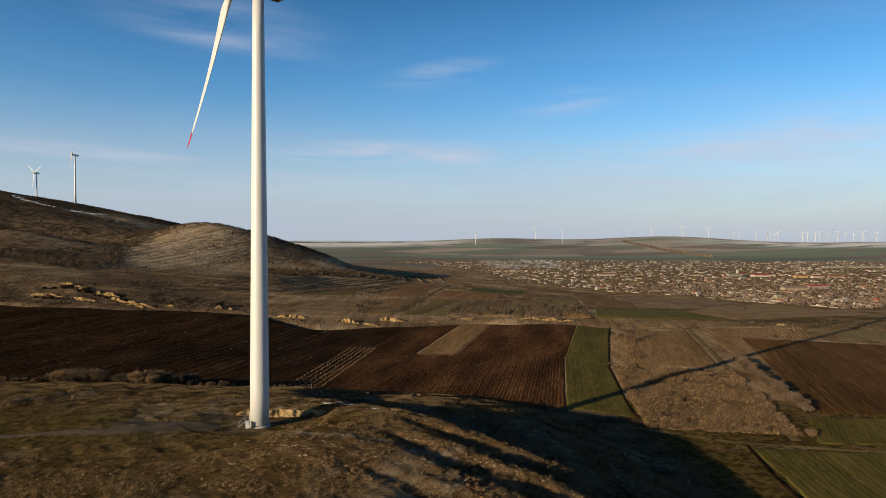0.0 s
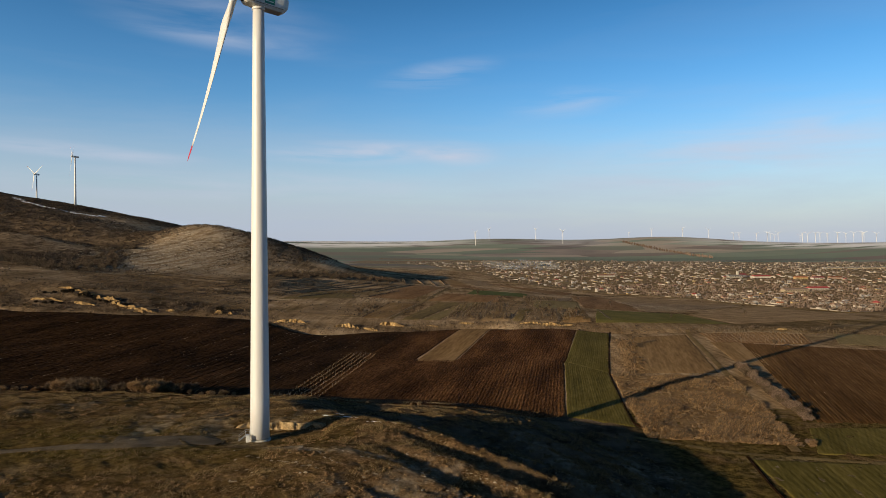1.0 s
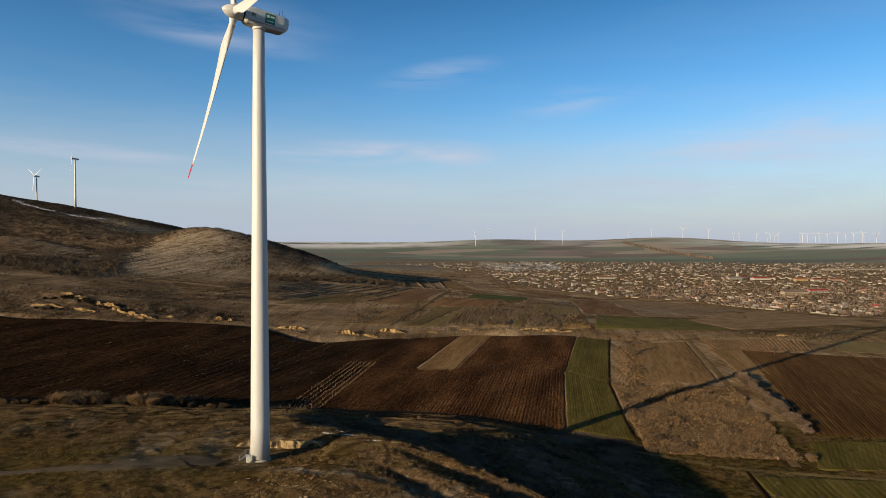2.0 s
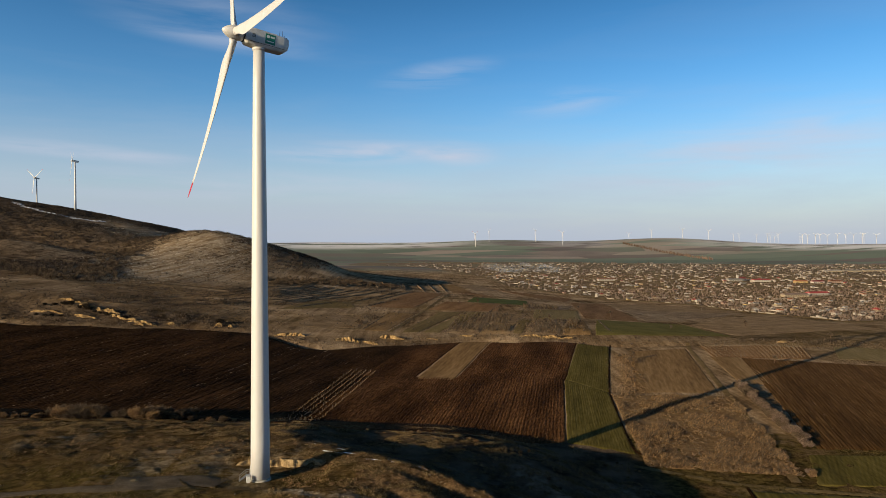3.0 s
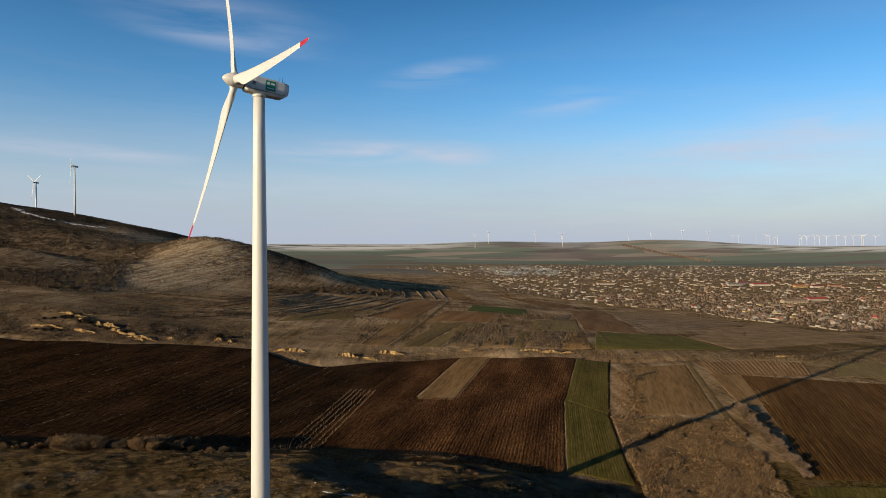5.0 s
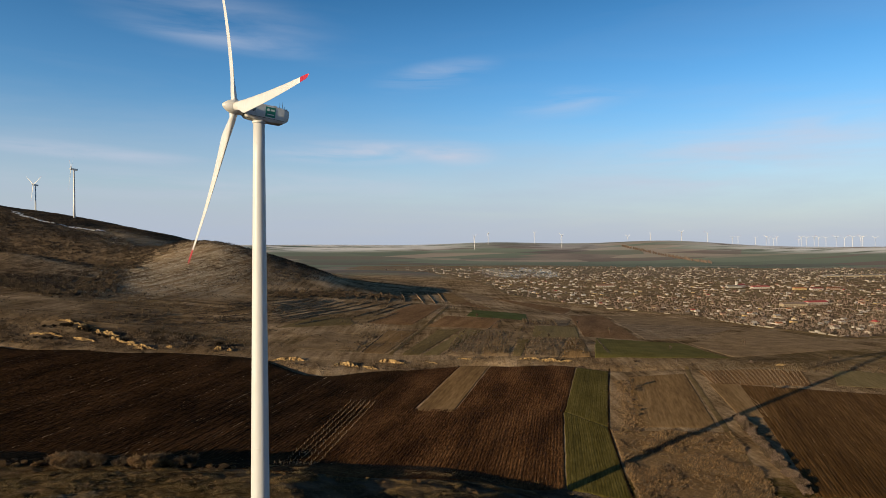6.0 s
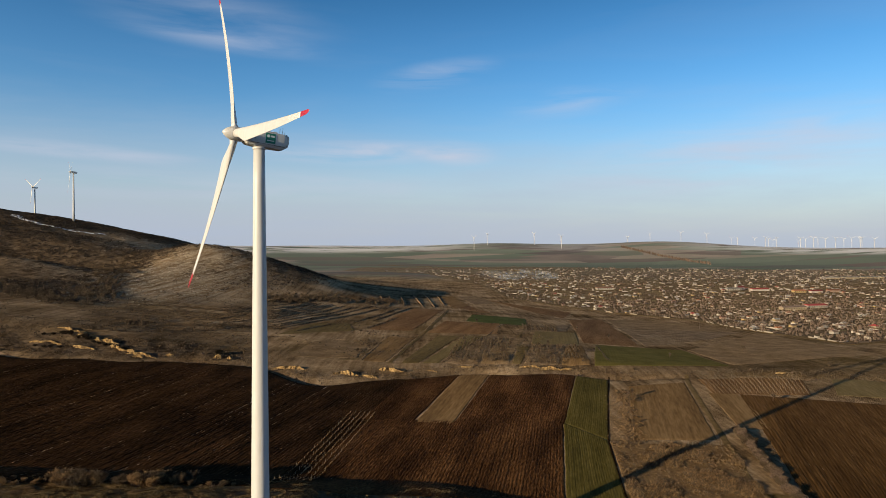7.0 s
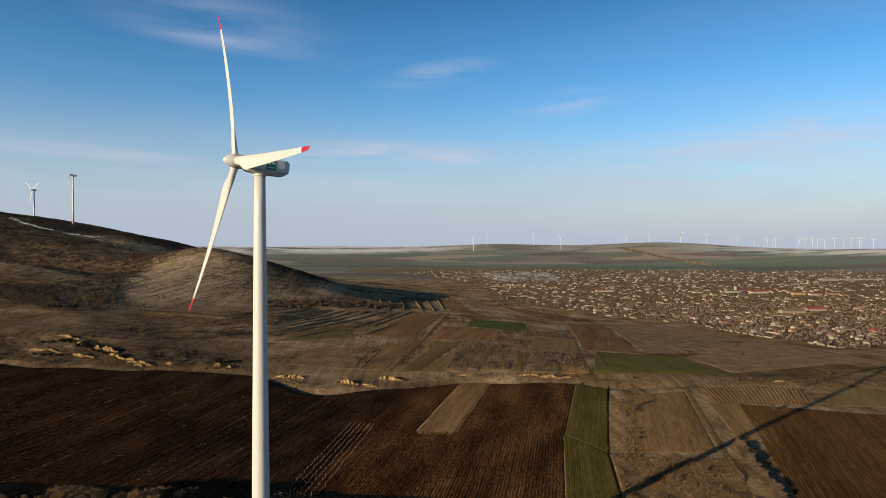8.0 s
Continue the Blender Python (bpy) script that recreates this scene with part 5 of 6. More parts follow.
def rocks(name, pts, size, material, label, category, flat=0.45):
    """Angular slabs bedded in the ground, joined."""
    Vs, Fs = [], []
    n = len(pts)
    base = on_land(pts)
    for i in range(n):
        s = size * rng.uniform(0.4, 1.3)
        a = rng.uniform(0, np.pi)
        c = np.array([[-1, -1, -0.6], [1, -1, -0.6], [1, 1, -0.6], [-1, 1, -0.6], [-0.7, -0.8, 0.5], [0.8, -0.7, 0.6], [0.7, 0.75, 0.45], [-0.8, 0.6, 0.55]]) * [s * rng.uniform(0.8, 1.8), s * 0.6, s * flat]
        c = c + rng.normal(0, 0.14 * s, c.shape)
        R = np.array([[math.cos(a), -math.sin(a), 0], [math.sin(a), math.cos(a), 0], [0, 0, 1]])
        Vs.append(c @ R.T + base[i])
        Fs += [[8 * i + v for v in q] for q in ((4, 5, 6, 7), (0, 1, 5, 4), (1, 2, 6, 5), (2, 3, 7, 6), (3, 0, 4, 7))]
    return stuff(name, np.vstack(Vs), Fs, material, label, category)


# ledges that run down the slope in bands
pts = []
for b in range(24):
    x0, y0 = -36 + 3.6 * b + rng.normal(0, 2), 108 + 2.0 * b + rng.normal(0, 7)
    for k in range(int(rng.integers(14, 38))):
        pts.append((x0 + 0.9 * k + rng.normal(0, 0.35), y0 + 14 - 0.62 * k + 2 * math.sin(0.2 * k + b) + rng.normal(0, 0.3)))
rocks("limestone_ledges", np.array(pts), 0.26, STONE, "bands of pale limestone ledges on the slope", "rocks", 0.28)
pts = np.column_stack([rng.normal(-368, 46, 12000), rng.normal(825, 85, 12000)])
pts = np.vstack([pts, np.column_stack([rng.normal(-505, 60, 4000), rng.normal(1115, 45, 4000)])])
z = height(pts[:, 0], pts[:, 1])
keep = (z > 10) & (np.sin((z - 0.42 * pts[:, 0]) * 0.75 + 1.2 * wobble(pts[:, 0], pts[:, 1], 60, 1.0)) + 0.7 * wobble(pts[:, 0], pts[:, 1], 26, 3.0) + 0.4 * rng.normal(size=len(pts)) > 0.3)
rocks("hill_stones", pts[keep], 0.62, HILLSTONE, "pale stony outcrops on the rounded hill", "rocks", 0.5)
pts = np.column_stack([rng.normal(-33, 12, 26), rng.normal(122, 8, 26)])
rocks("loose_stones", pts, 0.3, STONE, "loose pale stones beside the turbine", "rocks")


def patch(name, cx, cy, rx, ry, turn, material, label, category, lift=0.12):
    """A thin irregular sheet on the ground, thick in the middle."""
    nr, na = 7, 40
    R, A = np.meshgrid(np.linspace(0, 1, nr), np.linspace(0, 2 * np.pi, na, endpoint=False), indexing="ij")
    edge = 1 + 0.35 * np.sin(3 * A + cx) + 0.22 * np.sin(7 * A + cy) + 0.12 * np.sin(13 * A)
    u, v = R * edge * rx * np.cos(A), R * edge * ry * np.sin(A)
    X, Y = cx + u * math.cos(turn) - v * math.sin(turn), cy + u * math.sin(turn) + v * math.cos(turn)
    Z = height(X, Y) + lift * (1 - R ** 2) + 0.05 * (1 - R ** 4) - 0.02
    F = []
    for i in range(nr - 1):
        for j in range(na):
            k = (j + 1) % na
            F.append([i * na + j, (i + 1) * na + j, (i + 1) * na + k, i * na + k])
    tagged(new(name, mesh_of(name, np.stack([X.ravel(), Y.ravel(), Z.ravel()], 1), F, material, True)), label, category, kind="structure")


for k in range(6):
    f = k / 14
    d = 2.5 + 6 * rng.random()
    x, y = -40 + 62 * f + 0.6 * d, 168 - 46 * f + 0.8 * d
    patch("snow_patch", x, y, float(rng.uniform(0.5, 1.5)), float(rng.uniform(0.05, 0.10)), -0.62 + rng.normal(0, 0.12), SNOW, "thin streak of old snow along the shaded crest", "snow", 0.1)
for x, y, long in ((-30, 162.5, 3.2), (-24, 160.5, 2.4), (-17, 152.5, 2.2), (-12, 149, 1.2), (-5, 148.5, 1.2)):
    patch("snow_patch", x, y, long, 0.2, -0.45, SNOW, "streak of old snow in the shade of the crest", "snow", 0.12)
for k in range(26):
    f = k / 25
    x = -815 + 180 * f
    y = 1185 - 75 * math.sin(1.9 * f) + 40 * f * f + rng.normal(0, 4)
    patch("snow_patch", x, y, float(rng.uniform(5, 9)), float(rng.uniform(1.5, 4.0)), 0.1, SNOW, "streak of old snow below the ridge", "snow", 0.8)


# ---- terraces ----
def berm(x0, y0, x1, y1, tall, sway, wide=1.6, turf=TURF):
    """A long grassed terrace edge: a low bank with a steep lee."""
    n = max(24, int(math.hypot(x1 - x0, y1 - y0) / 3))
    U, W = np.meshgrid(np.linspace(0, 1, n), np.linspace(-1, 1, 9), indexing="ij")
    nx, ny = -(y1 - y0), (x1 - x0)
    ln = math.hypot(nx, ny)
    mid = sway * np.sin(np.pi * U) + 0.8 * wobble(U * 40, U * 0, 8, x0)
    X, Y = x0 + (x1 - x0) * U + nx / ln * (mid + W * wide), y0 + (y1 - y0) * U + ny / ln * (mid + W * wide)
    rise = tall * (0.75 + 0.45 * wobble(X, Y, 14, 1.0) + 0.25 * wobble(X, Y, 5, 2.0)) * np.minimum(1, 6 * np.minimum(U, 1 - U))
    Z = height(X, Y) + np.maximum(rise, 0.1) * np.interp(W, [-1, -0.5, -0.2, 0.15, 0.5, 1], [0, 0.25, 1, 0.85, 0.3, 0]) - 0.3 * (np.abs(W) > 0.9)
    tagged(new("terrace_edge", mesh_of("terrace_edge", np.stack([X.ravel(), Y.ravel(), Z.ravel()], 1), grid_faces(n, 9), turf, True)), "long grassed edge of an old field terrace", "terrace edge", kind="structure")
    # places on the lee for brush that strengthens the edge's shadow line
    for q in rng.uniform(0.03, 0.97, int(ln / 1.0)):
        o = sway * math.sin(math.pi * q) - wide * rng.uniform(0.2, 0.9)
        lee.append((x0 + (x1 - x0) * q + nx / ln * o, y0 + (y1 - y0) * q + ny / ln * o))


lee = []
# fan of terraces at the hill foot
for ax, ay, bx, by, sway in ((-143, 585, -113, 656, 0), (-165, 586, -74, 864, -5), (-172, 610, -94, 860, -6), (-180, 641, -130, 830, -3), (-188, 670, -146, 836, -3), (-196, 696, -160, 834, -3), (-205, 731, -172, 826, -2), (-212, 755, -190, 818, -2),
                             (-176, 626, -112, 840, -4), (-192, 684, -153, 826, -2), (-168, 600, -118, 770, -4), (-184, 655, -142, 832, -3), (-200, 712, -168, 830, -2), (-81, 692, -43, 895, -3), (-79, 637, -52, 750, -1), (-100, 672, -58, 872, -4)):
    berm(ax, ay, bx, by, 1.2, sway, 1.4)
for ax, ay, bx, by in ((-245, 678, -214, 754), (-227, 629, -202, 711), (-203, 568, -176, 621), (-236, 655, -207, 734), (-215, 600, -188, 668), (-228, 700, -212, 770)):
    berm(ax, ay, bx, by, 1.0, -1, 1.4, SCRUBTURF)
# edges that run down from the shaded slope
for ax, ay, bx, by in ((-132, 913, -133, 854), (-125, 944, -120, 868), (-114, 977, -92, 884), (-102, 1031, -88, 907), (-92, 1078, -75, 871), (-77, 1139, -54, 901), (-56, 1190, -27, 920), (-33, 1216, -9, 915), (-11, 1224, 5, 984)):
    berm(ax, ay, bx, by, 1.8, 2, 2.0)
# plot edges on the pasture
for ax, ay, bx, by in ((-62, 465, -52, 594), (-41, 460, -22, 606), (-18, 634, 8, 880), (-78, 630, -50, 740), (43, 605, 70, 716), (-100, 562, -66, 562), (-1, 468, 43, 606), (128, 470, 141, 574)):
    berm(ax, ay, bx, by, 0.4, 0.5, 1.5)
# scrubby steps on the slope behind the gully
for i in range(26):
    f = i / 25
    x0, y0 = -395 + 60 * rng.random(), 500 + 190 * f + rng.normal(0, 6)
    L = rng.uniform(90, 190)
    berm(x0 + 90 * rng.random() * (1 - 0.3 * f), y0, x0 + L + 30, y0 + 0.32 * L + rng.normal(0, 6), 0.75, rng.normal(0, 6), 1.4, SCRUBTURF)
lee = np.array(lee)
lee = lee[wobble(lee[:, 0], lee[:, 1], 16, 2.0) + 0.5 * rng.normal(size=len(lee)) > -0.3]
# added brush darkens the lee, standing in for the terraces' shade lines
V, F = twig_arrays(on_land(lee), rng.uniform(0.4, 1.2, len(lee)), rng.uniform(0.8, 2.0, len(lee)), 14, 0.16)
stuff("terrace_shade_brush", V, F, [SHADETWIG], "low dark brush drawing the shade lines of terrace edges", "brush")
# taller thorn thickets among the terraces
N = 900
xy = np.column_stack([rng.uniform(-290, -160, N), rng.uniform(505, 600, N)])
xy = xy[(wobble(xy[:, 0], xy[:, 1] * 3, 20, 1.0) + 0.3 * rng.normal(size=N) > 0.2) & (xy[:, 1] > 720 + 0.8 * xy[:, 0])]
xy = np.vstack([xy, np.column_stack([rng.normal(-200, 14, 130), rng.normal(672, 9, 130)]), np.column_stack([rng.normal(-66, 6, 34), rng.normal(548, 8, 34)])])
V, F = twig_arrays(on_land(xy), rng.uniform(1.2, 3.2, len(xy)), rng.uniform(2.0, 4.5, len(xy)), 34, 0.14)
stuff("thorn_thicket", V, F, [TWIG], "bare thorn thickets between the terraces", "thicket")


# ---- stakes ----
def stakes(name, pts, tall, label):
    base = on_land(pts, 0.1)
    Vs, Fs = [], []
    for i, p in enumerate(base):
        h, w = tall * rng.uniform(0.7, 1.1), 0.055
        lean = rng.normal(0, 0.05, 2)
        for z, dx, dy in ((0, 0, 0), (h, lean[0], lean[1])):
            for sx, sy in ((-w, -w), (w, -w), (w, w), (-w, w)):
                Vs.append((p[0] + sx + dx, p[1] + sy + dy, p[2] + z))
        Fs += [[8 * i + v for v in q] for q in ((0, 1, 5, 4), (1, 2, 6, 5), (2, 3, 7, 6), (3, 0, 4, 7), (4, 5, 6, 7))]
    stuff(name, Vs, Fs, WOODPOST, label, "stakes")


def lattice(quad, nu, nv):
    a, b, c, d = [np.array(p, float) for p in quad]
    out = []
    for i in range(nu):
        for j in range(nv):
            u, v = (i + 0.5) / nu, (j + 0.5) / nv
            out.append((1 - u) * (1 - v) * a + (1 - u) * v * b + u * v * c + u * (1 - v) * d)
    return np.array(out) + rng.normal(0, 0.15, (nu * nv, 2))


stakes("vineyard_stakes", lattice([(172, 391), (233, 391), (260, 453), (183, 449)], 16, 24), 1.9, "pale wooden stakes of a small vineyard in rows")
stakes("nursery_stakes", lattice([(-66, 235), (-50, 237), (-36, 345), (-52, 345)], 24, 6), 1.7, "grey stakes of a narrow vine plot in a ploughed field")
stakes("stub_stakes", lattice([(206, 588), (234, 592), (246, 684), (214, 690)], 26, 9), 1.3, "grey stubs of an abandoned vineyard in dry grass")
stakes("field_stakes", lattice([(95, 208), (110, 205), (118, 222), (100, 226)], 2, 7), 1.6, "short row of grey stakes among dry weeds")
stakes("field_stakes", lattice([(112, 291), (132, 290), (133, 293), (112, 294)], 1, 12), 1.8, "row of grey stakes at the weed field edge")
V, F = twig_arrays(on_land(lattice([(172, 391), (233, 391), (260, 453), (183, 449)], 30, 24)), np.full(720, 0.9), np.full(720, 1.1), 8, 0.1)
stuff("vines", V, F, [DRYTWIG], "pruned bare vines in rows", "vines")
V, F = twig_arrays(on_land(lattice([(-66, 235), (-50, 237), (-36, 345), (-52, 345)], 50, 6), -0.2), np.full(300, 0.8), np.full(300, 1.0), 10, 0.1)
stuff("vines", V, F, [DRYTWIG], "dry vines of a narrow plot", "vines")


# ---- the village ----
def plaster(name, c):
    return mat(name, [tuple(v * 0.86 for v in c), c, tuple(min(0.85, v * 1.1) for v in c)], 2.5, 0.85, 0.1, 6, rand=0.4)


def roofing(name, c):
    return mat(name, [tuple(v * 0.7 for v in c), c, tuple(v * 1.25 for v in c)], 1.8, 0.8, 0.4, 8, rand=0.5)


WALLS = [plaster("white_plaster", (0.37, 0.34, 0.29)), plaster("cream_plaster", (0.29, 0.235, 0.155)), plaster("yellow_plaster", (0.36, 0.26, 0.11)), plaster("grey_plaster", (0.21, 0.19, 0.165)), plaster("rose_plaster", (0.30, 0.20, 0.15))]
ROOFS = [roofing("clay_tile_roof", (0.17, 0.09, 0.062)), roofing("grey_sheet_roof", (0.27, 0.26, 0.25)), roofing("red_metal_roof", (0.26, 0.045, 0.045)), roofing("weathered_tile_roof", (0.17, 0.125, 0.10)), roofing("orange_tile_roof", (0.27, 0.11, 0.055))]
GLASS = bpy.data.materials.new("window_glass")
GLASS.use_nodes = True
_g = GLASS.node_tree.nodes["Principled BSDF"]
_g.inputs["Base Color"].default_value, _g.inputs["Roughness"].default_value = (0.03, 0.035, 0.04, 1), 0.08
TIMBER = mat("painted_timber", [(0.16, 0.10, 0.06), (0.24, 0.16, 0.10)], 1, 0.7, 0.1)


def house(L, W, eave, ridge, wall, roof, label, hip=False, porch=False):
    """A one-storey village house about its foot: walls, pitched roof with thick eaves, chimney, windows and door."""
    t = tagged(new("house"), label, "house", "village houses")
    l, w = L / 2, W / 2
    V = [(-l, -w, -1.2), (l, -w, -1.2), (l, w, -1.2), (-l, w, -1.2), (-l, -w, eave), (l, -w, eave), (l, w, eave), (-l, w, eave)]
    F = [[0, 1, 5, 4], [2, 3, 7, 6], [3, 2, 1, 0]]
    if hip:
        F += [[1, 2, 6, 5], [3, 0, 4, 7], [4, 5, 6, 7]]
    else:
        V += [(-l, 0, ridge - 0.05), (l, 0, ridge - 0.05)]
        F += [[1, 2, 6, 9, 5], [3, 0, 4, 8, 7], [4, 5, 9, 8], [6, 7, 8, 9]]
    part("wall", mesh_of("wall", V, F, wall), t)
    o, th = 0.5, 0.14
    e = eave - 0.12
    run = l - (w if hip else -o) * (0.8 if hip else 1.0)
    a, b = l + o, w + o
    V = [(-a, -b, e), (a, -b, e), (a, b, e), (-a, b, e), (-run, 0, ridge), (run, 0, ridge)]
    V += [(x, y, z + th) for x, y, z in V]
    F = [[6, 7, 11, 10], [8, 9, 10, 11], [7, 8, 11], [9, 6, 10], [0, 3, 2, 1], [0, 1, 7, 6], [1, 2, 8, 7], [2, 3, 9, 8], [3, 0, 6, 9]]
    part("roof", mesh_of("roof", V, F, roof), t)
    part("chimney", from_bm("chimney", box_bm(0.6, 0.6, 1.7, (l * 0.35, w * 0.3, ridge + 0.1), 0.05), wall), t)
    n = max(2, int(L / 3.2))
    for k in range(n):
        x = -l + (k + 0.5) * L / n
        for s in (-1, 1):
            if k == n // 2 and s == -1:
                part("door", from_bm("door", box_bm(0.95, 0.1, 2.0, (x, s * (w + 0.02), 1.0)), TIMBER), t)
            else:
                part("window", from_bm("window", box_bm(1.1, 0.08, 1.2, (x, s * (w + 0.015), 1.6)), GLASS), t)
    if not hip:
        for s in (-1, 1):
            part("window", from_bm("window", box_bm(0.08, 0.9, 1.1, (s * (l + 0.015), 0.9, 1.6)), GLASS), t)
    if porch:
        part("porch", mesh_of("porch", [(-l * 0.6, -w - 1.8, 2.1), (l * 0.6, -w - 1.8, 2.1), (l * 0.6, -w, 2.5), (-l * 0.6, -w, 2.5), (-l * 0.6, -w - 1.8, 2.2), (l * 0.6, -w - 1.8, 2.2), (l * 0.6, -w, 2.62), (-l * 0.6, -w, 2.62)],
                              [[3, 2, 1, 0], [4, 5, 6, 7], [0, 1, 5, 4], [1, 2, 6, 5], [3, 0, 4, 7]], roof), t)
        for x in (-l * 0.55, 0, l * 0.55):
            part("post", from_bm("post", box_bm(0.14, 0.14, 3.2, (x, -w - 1.65, 0.55)), TIMBER), t)
    return t


HOUSES = [house(11, 7.5, 3.0, 5.4, WALLS[0], ROOFS[3], "white plastered house with weathered tile roof"),
          house(12, 7, 2.9, 5.0, WALLS[1], ROOFS[0], "cream house with clay tile roof and porch", porch=True),
          house(10, 8, 3.0, 5.2, WALLS[2], ROOFS[3], "yellow house with hipped tile roof", hip=True),
          house(14, 7, 3.2, 5.2, WALLS[0], ROOFS[1], "long white house with grey sheet roof"),
          house(11, 9, 3.4, 6.2, WALLS[1], ROOFS[2], "cream house with dark red metal roof", hip=True),
          house(8, 6, 2.6, 4.4, WALLS[3], ROOFS[1], "small grey outbuilding with sheet roof"),
          house(9, 7, 2.8, 5.0, WALLS[4], ROOFS[0], "rose plastered house with clay tile roof"),
          house(11, 8, 3.1, 5.5, WALLS[0], ROOFS[4], "white house with orange tile roof"),
          house(7, 5, 2.4, 3.8, WALLS[3], ROOFS[3], "low grey shed with old tile roof"),
          house(13, 8, 3.0, 5.0, WALLS[2], ROOFS[1], "yellow house with pale sheet roof and porch", porch=True),
          house(12, 7, 3.0, 5.3, WALLS[0], ROOFS[0], "white house with brown clay tile roof and porch", porch=True)]

# plots along streets that run with the village edge
CA, SA = math.cos(0.32), math.sin(0.32)
plots = []
for i in range(-10, 90):
    for j in range(-40, 90):
        u, v = i * 34 + (9 if i % 2 else -9) + rng.normal(0, 10), j * 23 + rng.normal(0, 9)
        if j % 9 == 4:
            continue
        x, y = 300 + u * CA - v * SA, 560 + u * SA + v * CA
        if rng.random() < 0.10 + 0.46 * ss(-0.4, 0.5, wobble(x, y, 75, 1.0)):
            plots.append((x, y, 0.32 + (0 if rng.random() < 0.7 else math.pi / 2) + rng.normal(0, 0.12)))
plots = np.array(plots)
plots = plots[in_village(plots[:, 0], plots[:, 1])]
square = np.hypot((plots[:, 0] - 560) / 130, (plots[:, 1] - 1130) / 45) < 1
plots = plots[~square]
plots = plots[plots[:, 0] / plots[:, 1] < 0.80]
order = np.argsort(np.hypot(plots[:, 0], plots[:, 1]))
close, rest = plots[order[:290]], plots[order[290:]]
used = set()
for k, (x, y, a) in enumerate(close):
    i = int(rng.choice(len(HOUSES), p=[0.13, 0.11, 0.09, 0.1, 0.06, 0.14, 0.08, 0.04, 0.12, 0.06, 0.07]))
    m = pose(x, y, float(height(x, y)) + 0.4, 0, 0, math.degrees(a)) @ Matrix.Diagonal((0.8, 0.8, 0.8, 1))
    if i not in used:
        used.add(i)
        HOUSES[i].matrix_basis = m
    else:
        copy_thing(HOUSES[i], m)
for i, ob in enumerate(HOUSES):
    if i not in used:
        x, y, a = rest[i]
        ob.matrix_basis = pose(x, y, float(height(x, y)) + 0.5, 0, 0, math.degrees(a))

# houses farther off: walls and roofs
HSHED = mat("mixed_shed_boards", [(0.07, 0.052, 0.038), (0.135, 0.108, 0.082), (0.36, 0.32, 0.27)], 40, 0.85, 0.0, island=1.0)
HWALL = mat("mixed_plaster", [(0.065, 0.05, 0.037), (0.13, 0.103, 0.073), (0.34, 0.295, 0.23)], 40, 0.85, 0.0, island=1.0)
HROOF = mat("mixed_roofing", [(0.09, 0.062, 0.048), (0.15, 0.10, 0.075), (0.27, 0.235, 0.205)], 40, 0.8, 0.0, island=1.0)
WV, WF, RV, RF = [], [], [], []
for k, (x, y, a) in enumerate(rest):
    L, W, e = rng.uniform(2.2, 5.0) * (1.7 if rng.random() < 0.08 else 1), rng.uniform(2.0, 3.3), rng.uniform(1.9, 2.9)
    r = e + rng.uniform(1.1, 2.2)
    z = float(height(x, y)) + 0.3
    ca, sa = math.cos(a), math.sin(a)
    box = [(-L, -W, -1), (L, -W, -1), (L, W, -1), (-L, W, -1), (-L, -W, e), (L, -W, e), (L, W, e), (-L, W, e), (-L, 0, r - 0.1), (L, 0, r - 0.1)]
    rf = [(-L - 0.5, -W - 0.6, e - 0.2), (L + 0.5, -W - 0.6, e - 0.2), (L + 0.5, W + 0.6, e - 0.2), (-L - 0.5, W + 0.6, e - 0.2), (-L - 0.5, 0, r), (L + 0.5, 0, r)]
    rf += [(p, q, s + 0.25) for p, q, s in rf]
    b0, r0 = len(WV), len(RV)
    WV += [(x + p * ca - q * sa, y + p * sa + q * ca, z + s) for p, q, s in box]
    RV += [(x + p * ca - q * sa, y + p * sa + q * ca, z + s) for p, q, s in rf]
    WF += [[b0 + v for v in f] for f in ([0, 1, 5, 4], [2, 3, 7, 6], [1, 2, 6, 9, 5], [3, 0, 4, 8, 7])]
    RF += [[r0 + v for v in f] for f in ([6, 7, 11, 10], [8, 9, 10, 11], [0, 1, 7, 6], [1, 2, 8, 7, 11, 5], [2, 3, 9, 8], [3, 0, 6, 10, 4, 9], [0, 4, 5, 1], [3, 2, 5, 4])]
rows_ = stuff("village_houses", WV, WF, HWALL, "hundreds of small pale village houses", "houses")
part("roofs", mesh_of("roofs", RV, RF, HROOF), rows_, "brown and grey pitched roofs")


